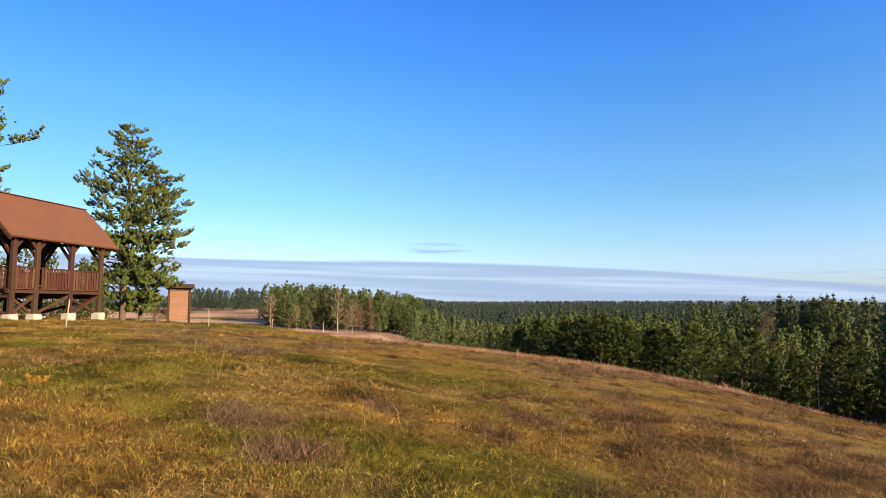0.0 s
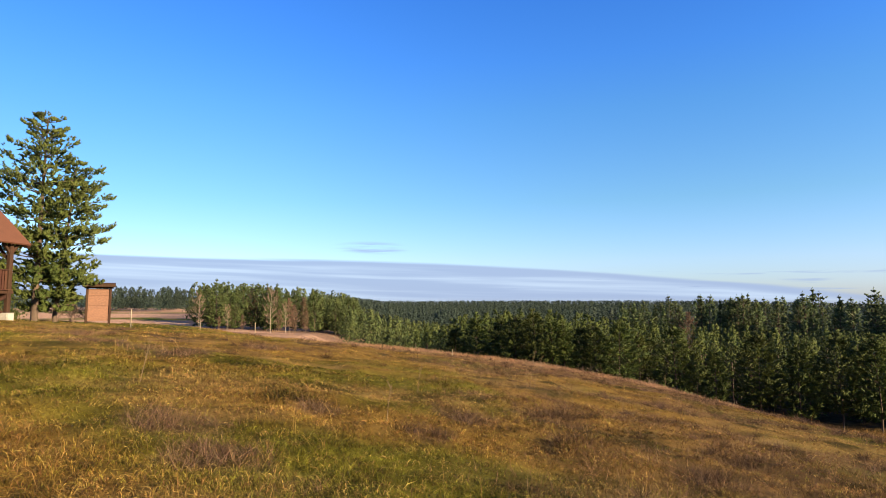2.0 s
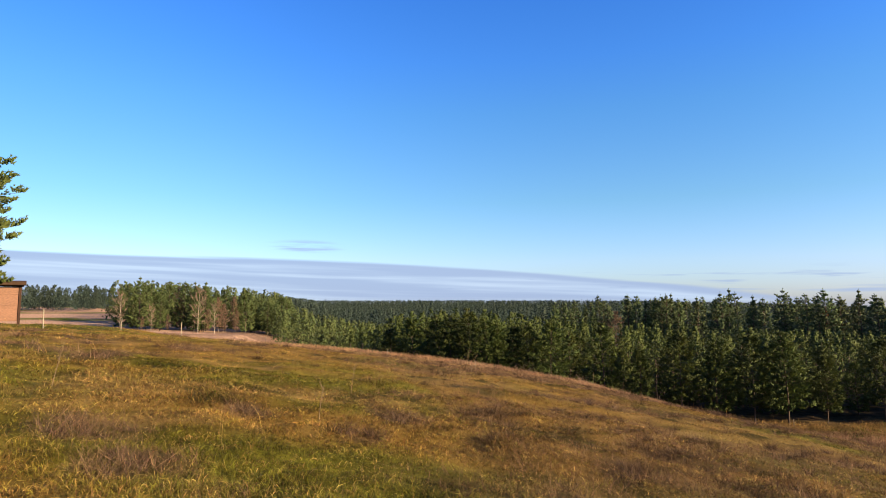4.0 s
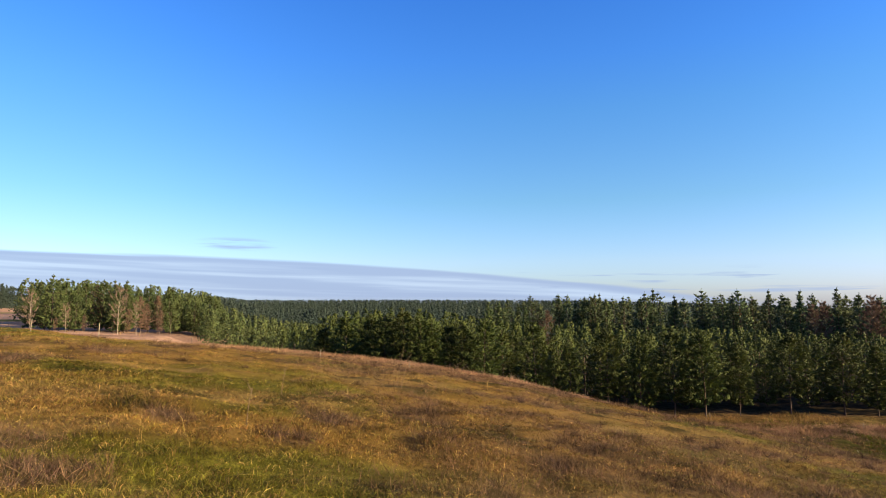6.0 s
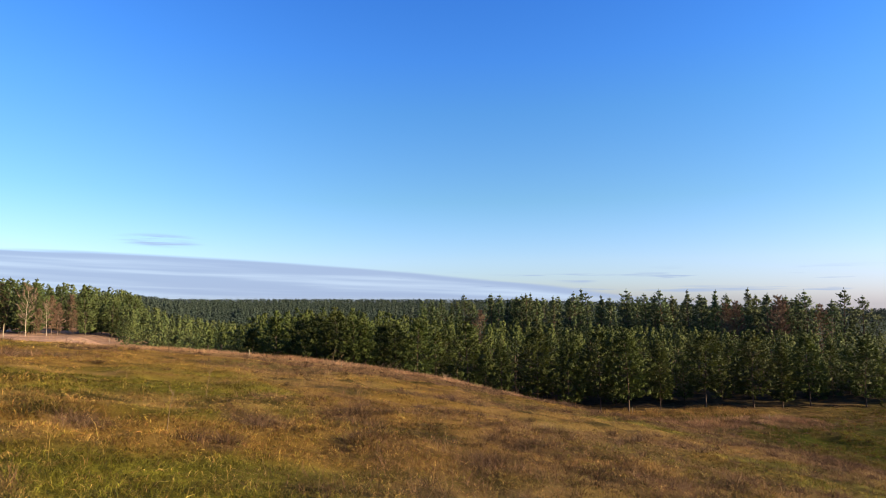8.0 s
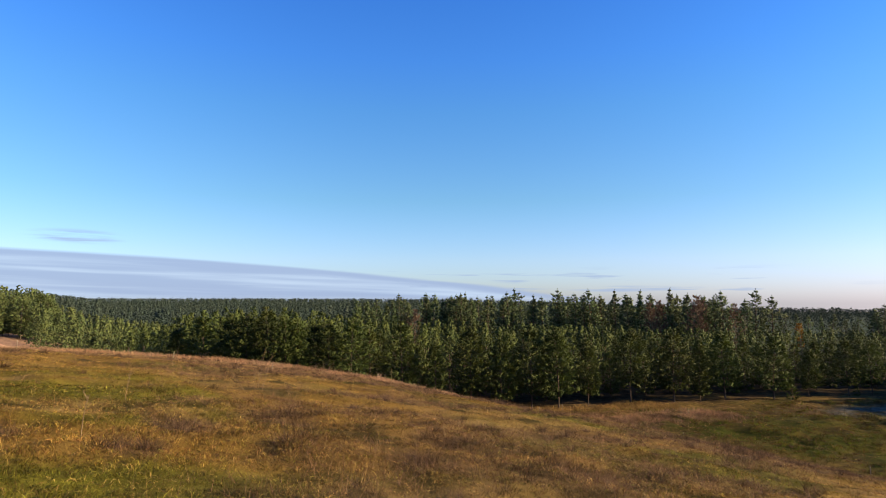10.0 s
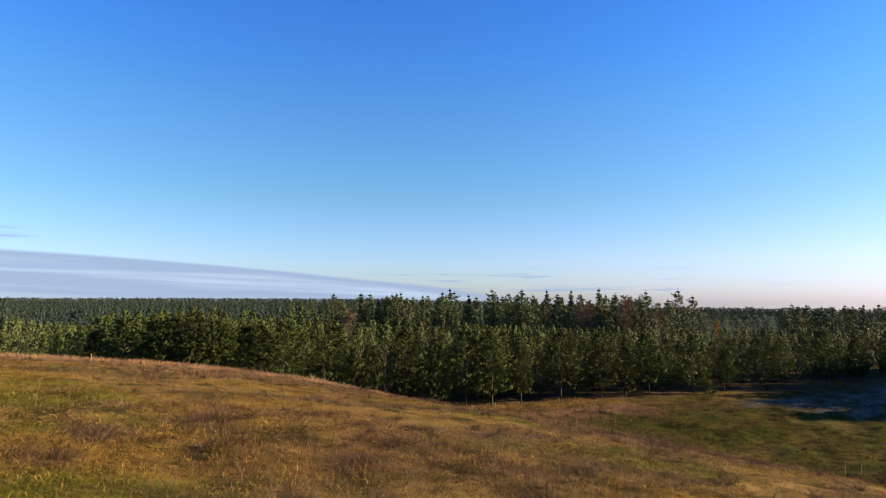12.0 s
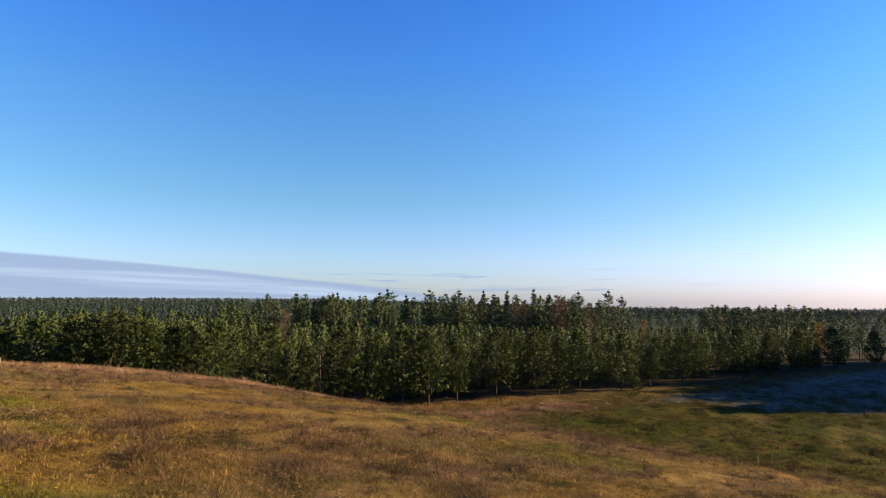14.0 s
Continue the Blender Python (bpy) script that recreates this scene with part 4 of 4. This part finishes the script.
def build_stakes():
    bm = beam_bm((0, 0, -0.25), (0, 0, 0.84), 0.034, 0.028, 0.005)
    tip = bm.verts.new((0.004, 0, 0.90))
    top = [v for v in bm.verts if abs(v.co.z - 0.84) < 1e-4]
    cap = [f for f in bm.faces if all(v in top for v in f.verts)]
    ring = list(cap[0].verts)
    bm.faces.remove(cap[0])
    for k in range(len(ring)):
        bm.faces.new((ring[k], ring[(k + 1) % len(ring)], tip))
    bmesh.ops.recalc_face_normals(bm, faces=bm.faces)
    me = bpy.data.meshes.new("fence_stake")
    bm.to_mesh(me)
    bm.free()
    me.materials.append(M_STAKE)
    r = random.Random(8)
    for az, dist, tall_, tilt in ((-32.6, 22.5, 1.05, 9), (-21.7, 29, 0.92, 1), (-16.2, 36, 0.85, 3), (-11.5, 34, 1.05, 0), (7.0, 40, 0.6, 2),
                                  (15.4, 36, 0.55, 4), (53.2, 44, 0.62, 10), (53.6, 55, 0.7, 1), (40.5, 52, 0.6, 3), (42.6, 54, 0.7, 1),
                                  (71.2, 40, 0.72, 2), (72.2, 41, 0.72, -3), (66.6, 41, 0.6, 1), (-4.3, 40, 0.7, 2)):
        x, y = polar(az, dist)
        ob = new("fence_stake", me)
        tagged(ob, "thin weathered wooden fence stake standing in grass", "fence stake", "fence stakes on the meadow")
        ob.matrix_basis = pose(x, y, float(land(np.array([x]), np.array([y]))[0]), r.uniform(-3, 3), tilt, r.uniform(0, 90))
        ob.scale = (1, 1, tall_)


build_stakes()

# ---------------------------------------------------------------- meadow plants


def scatter(rng, count, near, far_, power, az0=-40.0, az1=84.0):
    """Points of the plan in front of the hilltop, thinning out with distance."""
    u = rng.uniform(0, 1, count)
    p = 2 - power
    d = (near**p + u * (far_**p - near**p)) ** (1 / p)
    a = np.radians(rng.uniform(az0, az1, count))
    return d * np.sin(a), d * np.cos(a), d


def blades(rng, x, y, high, width, lean, tint, segments, matted=0.0):
    """Bent grass blades rooted in the ground; a share of them lies matted along it."""
    n = len(x)
    z = land(x, y) - 0.012
    a = rng.uniform(0, 6.283, n)
    out = np.stack([np.cos(a), np.sin(a), np.zeros(n)], 1)
    b = a + rng.normal(size=n) * 0.9 + 1.57
    side = np.stack([np.cos(b), np.sin(b), rng.normal(size=n) * 0.25], 1) * (width * 0.5)[:, None]
    root = np.stack([x, y, z], 1)
    lying = rng.uniform(0, 1, n) < matted
    bend = np.where(lying, rng.uniform(0.8, 1.5, n), lean * rng.uniform(0.2, 1.4, n))[:, None]
    h = (high * np.where(lying, 1.1, 1.0))[:, None]
    rise = np.where(lying, rng.uniform(0.2, 0.75, n), 1 - 0.3 * np.minimum(bend[:, 0], 1.6))[:, None]
    up = np.array([0, 0, 1.0])
    tip = root + up * h * rise + out * h * bend
    if segments == 1:
        v = np.stack([root - side, root + side, tip], 1).reshape(-1, 3)
        return v, np.arange(3 * n).reshape(-1, 3), np.repeat(tint, 3, 0)
    mid = root + up * h * np.where(lying, 0.55, 0.6)[:, None] + out * h * bend * 0.4
    v = np.stack([root, mid - side, mid + side, tip], 1).reshape(-1, 3)
    q = np.arange(n)[:, None] * 4
    f = np.concatenate([q + [[0, 2, 1]], q + [[1, 2, 3]]], 1).reshape(-1, 3)
    return v, f, np.repeat(tint, 4, 0)


def spread_tint(rng, x, y, amount):
    c = tints(x, y)
    n = len(x)
    pick = rng.uniform(0, 1, n)[:, None]
    # the darkest pick gives some tufts clump shade as their colour
    c = np.where(pick < 0.20, STRAW * 1.1, np.where(pick < 0.32, GREEN * 1.0, np.where(pick < 0.42, CLUMP_SHADE * 1.1, c))) * amount + c * (1 - amount)
    return np.clip(c * rng.uniform(0.6, 1.45, (n, 1)), 0, 1)


def tussocks(rng, x, y, d, per, spread):
    """Several blades round each point, thrown outwards."""
    n = len(x)
    a = rng.uniform(0, 6.283, n * per)
    r = np.abs(rng.normal(size=n * per)) * np.repeat(spread, per)
    return np.repeat(x, per) + r * np.cos(a), np.repeat(y, per) + r * np.sin(a), np.repeat(d, per)


def before_wood(x, y, margin):
    return EDGE_N[0] * x + EDGE_N[1] * y - EDGE_C < margin


def build_meadow():
    rng = np.random.default_rng(7)
    # grass by distance: fine near the eye, broader and sparser far off
    for name, count, near, far_, power, segs in (("near_grass", 34000, 3.4, 13, 1.35, 2), ("meadow_grass", 52000, 12.5, 30, 1.3, 1), ("far_grass", 50000, 29, 78, 1.3, 1)):
        x, y, d = scatter(rng, count, near, far_, power)
        x, y, d = tussocks(rng, x, y, d, 8, 0.05 * np.maximum(d / 8, 1) ** 0.6)
        keep = before_wood(x, y, 1.0)
        x, y, d = x[keep], y[keep], d[keep]
        w = weedy(x, y)
        lush = 0.45 * fnoise(x / 1.4, y / 1.4, 83) + 0.55 * fnoise(x / 0.45, y / 0.45, 84)
        high = (0.03 + 0.20 * np.maximum(lush - 0.25, 0) ** 1.3) * rng.uniform(0.5, 1.4, len(x)) * (1 - 0.2 * w)
        width = 0.0046 * np.maximum(d / 6.0, 1) ** 0.98 * rng.uniform(0.6, 1.5, len(x))
        c = np.repeat(spread_tint(rng, x[::8], y[::8], 0.6 if near < 20 else 0.5), 8, 0)[:len(x)]
        c = np.clip(c * rng.uniform(0.7, 1.3, (len(x), 1)), 0, 1)
        v, f, c = blades(rng, x, y, high, width, 1.1, c, segs, 0.6)
        ob = put(name, mesh_from(name, v, f, c), M_GRASS)
        tagged(ob, "autumn meadow grass mixed green, ochre and straw", "grass", kind="stuff")
    # dry purple-brown weeds
    x, y, d = scatter(rng, 42000, 4.5, 55, 1.05)
    keep = (rng.uniform(0, 1, len(x)) < weedy(x, y) ** 1.4) & before_wood(x, y, -0.5)
    x, y, d = tussocks(rng, x[keep], y[keep], d[keep], 7, 0.06 * np.maximum(d[keep] / 8, 1) ** 0.5)
    m = len(x)
    v, f, c = blades(rng, x, y, rng.uniform(0.07, 0.24, m), 0.0042 * np.maximum(d / 6, 1) ** 0.85, 1.2,
                     (PURPLE * 1.0 + 0.1 * OCHRE + 0.006) * rng.uniform(0.6, 1.5, (m, 1)), 1)
    ob = put("dry_weeds", mesh_from("dry_weeds", v, f, c), M_WEED)
    tagged(ob, "dry purple-brown weeds covering the falling slope", "weeds", kind="stuff")
    # small twiggy domes of dead weeds: the clumps near the hilltop and a scatter over the flank
    x, y, d = scatter(rng, 3000, 5.0, 50, 0.9)
    keep = (rng.uniform(0, 1, len(x)) < weedy(x, y) ** 1.5) & before_wood(x, y, -1.0)
    cx, cy, cs = (np.array(q) for q in zip(*WEED_CLUMPS))
    x = np.concatenate([x[keep], np.repeat(cx, 9) + rng.normal(size=9 * len(cx)) * np.repeat(cs, 9) * 0.38])
    y = np.concatenate([y[keep], np.repeat(cy, 9) + rng.normal(size=9 * len(cx)) * np.repeat(cs, 9) * 0.38])
    size = np.concatenate([rng.uniform(0.16, 0.34, int(keep.sum())), rng.uniform(0.15, 0.28, 9 * len(cx))])
    tone = np.repeat(rng.uniform(0, 1, len(x)), 48)[:, None]
    px, py, ps = tussocks(rng, x, y, size, 48, size * 0.30)
    c = (PURPLE * 0.45 * (1 - tone) + (PURPLE * 0.75 + 0.012) * tone) * rng.uniform(0.45, 1.6, (len(px), 1))
    v, f, c = blades(rng, px, py, ps * rng.uniform(0.5, 1.1, len(px)), 0.0045 * np.maximum(np.hypot(px, py) / 7, 1) ** 0.9, 1.1, c, 1, 0.25)
    ob = put("weed_domes", mesh_from("weed_domes", v, f, c), M_WEED)
    tagged(ob, "low twiggy domes of dead purple-brown weeds", "weeds", kind="stuff")
    # coarse tussocks of the valley meadow
    n = 13000
    x, y = rng.uniform(37, 78, n), rng.uniform(-4, 46, n)
    keep = before_wood(x, y, -2.0) & (fnoise(x / 3, y / 3, 95) > 0.38)
    x, y = x[keep], y[keep]
    tone = rng.uniform(0, 1, len(x))[:, None]
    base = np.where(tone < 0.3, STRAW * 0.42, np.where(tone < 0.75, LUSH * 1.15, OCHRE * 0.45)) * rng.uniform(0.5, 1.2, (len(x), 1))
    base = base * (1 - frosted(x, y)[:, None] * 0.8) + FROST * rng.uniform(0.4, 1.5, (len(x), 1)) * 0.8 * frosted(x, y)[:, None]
    big = rng.uniform(0.08, 0.40, len(x))
    px, py, pb = tussocks(rng, x, y, big, 14, 0.55 * big + 0.08)
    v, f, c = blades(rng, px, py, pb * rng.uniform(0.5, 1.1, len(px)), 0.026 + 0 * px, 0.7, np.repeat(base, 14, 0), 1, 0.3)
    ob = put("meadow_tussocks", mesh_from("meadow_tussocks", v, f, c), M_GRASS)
    tagged(ob, "coarse green and straw tussocks of the valley meadow", "grass", kind="stuff")
    # straw stalks
    x, y, d = scatter(rng, 1500, 4.5, 50, 1.1)
    keep = before_wood(x, y, -0.5) & (vnoise(x / 2.3, y / 2.3, 87) > 0.5)
    x, y, d = x[keep], y[keep], d[keep]
    m = len(x)
    v, f, c = blades(rng, x, y, rng.uniform(0.15, 0.5, m), 0.0028 * np.maximum(d / 6, 1) ** 0.6, 0.5, np.tile(STRAW, (m, 1)) * rng.uniform(0.6, 1.3, (m, 1)), 2)
    ob = put("straw_stalks", mesh_from("straw_stalks", v, f, c), M_WEED)
    tagged(ob, "tall dry straw stalks above the meadow grass", "dry stalks", kind="stuff")
    # pale tall grass along the brow of the hill and before the wood
    n = 76000
    x = rng.uniform(-9, 48, n)
    first = rng.uniform(0, 1, n) < 0.72
    brow = np.where(first, -6.0, -1.2) + rng.normal(size=n) * np.where(first, 1.3, 1.0)
    y = (EDGE_C + brow - EDGE_N[0] * x) / EDGE_N[1] - 5.5 * step(2, -9, x)
    keep = vnoise(x / 1.2, y / 1.2, 91) > 0.25
    x, y, first = x[keep], y[keep], first[keep, None]
    m = len(x)
    tone = step(0.3, 0.7, fnoise(x / 4, y / 4, 93))[:, None]
    v, f, c = blades(rng, x, y, rng.uniform(0.15, 0.46, m), rng.uniform(0.012, 0.028, m), 0.6, np.where(first, PINK * 1.15 * tone + PURPLE * 2.0 * (1 - tone), np.where(x[:, None] > 27, STRAW * 0.95, PURPLE * 2.0)) * rng.uniform(0.7, 1.2, (m, 1)), 1)
    ob = put("brow_grass", mesh_from("brow_grass", v, f, c), M_WEED)
    tagged(ob, "tall pale pinkish dry grass along the hill's brow", "tall grass", kind="stuff")


build_meadow()

# ---------------------------------------------------------------- single plants


def build_single_plants():
    rng = np.random.default_rng(17)

    def shrub(name, label, category, group, x, y, high, arms, wood_mat, leaf_mat, leaf=0, seed=0):
        """A small many-stemmed shrub; with leaf > 0 its stems bear tufts."""
        r = np.random.default_rng(seed)
        pieces, tips = [], []
        for k in range(arms):
            a, tilt = r.uniform(0, 6.283), r.uniform(0.1, 0.75)
            d = np.array([math.cos(a) * tilt, math.sin(a) * tilt, 1.0])
            ln = high * r.uniform(0.6, 1.05)
            p = np.array([[0, 0, -0.1]]) + d * np.array([0, 0.4, 0.75, 1.0])[:, None] * ln + r.normal(size=(4, 3)) * 0.03 * high
            pieces.append(tube(p, high * 0.009 * np.array([1, 0.7, 0.5, 0.2]), 3))
            for q in range(5):
                t = r.uniform(0.35, 0.95)
                s0 = np.array([np.interp(t, (0, 0.4, 0.75, 1), p[:, c]) for c in range(3)])
                e = s0 + unit(d + r.normal(size=3) * 0.6) * high * 0.28
                pieces.append(tube([s0, e], [high * 0.004, high * 0.002], 3))
                tips += [e, (s0 + e) / 2]
        root = new(name)
        tagged(root, label, category, group)
        root.matrix_basis = pose(x, y, float(land(np.array([x]), np.array([y]))[0]), 0, 0, 30 * seed)
        put("stems", mesh_from(name + "_stems", *joined(pieces)), wood_mat, root)
        if leaf:
            tips = np.array(tips)
            put("leaves", mesh_from(name + "_leaves", *tufts(r, tips, unit(r.normal(size=tips.shape) + [0, 0, 0.6]), 7, leaf, leaf * 0.4, 1.2)), leaf_mat, root)

    for k, (az, beyond, high) in enumerate(((19.8, -1.4, 1.5), (20.9, -1.6, 1.1), (25.5, -2.0, 1.3), (27.5, -1.8, 1.0), (29.0, -1.6, 1.2), (22.2, -2.2, 0.8))):
        d = (EDGE_C + beyond) / (EDGE_N[0] * math.sin(radians(az)) + EDGE_N[1] * math.cos(radians(az)))
        shrub("bare_shrub", "leafless brown shrub at the edge of the pines", "shrub", "bare shrubs by the wood", *polar(az, d), high, 14, M_TWIG, M_TWIG, 0, k)
    shrub("golden_shrub", "low golden autumn shrub before the pine wood", "shrub", "golden shrubs", *polar(71.0, 82), 0.8, 12, M_TWIG, M_GOLD, 0.16, 31)
    shrub("golden_shrub", "tiny yellow-leaved shrub in the meadow grass", "shrub", "golden shrubs", *polar(-34.6, 8.8), 0.2, 9, M_TWIG, M_GOLD, 0.05, 32)
    for k in range(4):
        shrub("brown_brush", "dry brown brush beside the old pines", "brush", "brush by the pines", -17.6 + 0.45 * k, 34.4 + 0.8 * (k % 2), 1.1 + 0.2 * (k % 3), 14, M_TWIG, M_RUST, 0.07, 40 + k)
    sapling = tree_kind("pine_sapling", "small green pine sapling before the wood", (M_BARK, M_NEEDLE), "pine saplings",
                        pine_mesh(700, 2.2, 0.1, 0.75, 8, 5, 4, 3, 7, 0.16, 0.03, lean=0.5, top=0.1, ragged=0.3, bulge=0.15, core=40))
    stand([sapling], [(*polar(61.6, 69), 1.0, 0), (*polar(66.0, 76), 0.5, 0)], 18)
    # a few tall broken stalks standing out of the weeds
    for k, (az, d, high, tilt) in enumerate(((14.2, 14.5, 0.95, 8), (14.6, 14.6, 0.8, 14), (13.9, 14.3, 0.7, -5), (13.0, 14.2, 0.6, -48), (-21.0, 9.0, 0.6, 10), (3.5, 11.0, 0.55, 6), (26.5, 21.0, 0.7, 3), (0.5, 7.6, 0.5, -12))):
        x, y = polar(az, d)
        p = np.stack([np.linspace(0, 0.03, 5), 0.01 * np.sin(np.linspace(0, 3, 5)), np.linspace(-0.05, high, 5)], 1)
        pieces = [tube(p, 0.0055 * np.array([1, 0.9, 0.75, 0.6, 0.3]), 4)]
        for q in range(7):
            z0 = high * rng.uniform(0.55, 0.98)
            a = rng.uniform(0, 6.283)
            pieces.append(tube([(0.02, 0, z0), (0.02 + 0.06 * math.cos(a), 0.06 * math.sin(a), z0 + 0.09)], [0.003, 0.0015], 3))
        ob = put("dry_stalk", mesh_from("dry_stalk", *joined(pieces)), M_STALK)
        tagged(ob, "tall dry weed stalk standing out of the meadow", "dry stalk", "single dry stalks")
        ob.matrix_basis = pose(x, y, float(land(np.array([x]), np.array([y]))[0]), 3 * (k % 3), tilt, 15 * k)


build_single_plants()
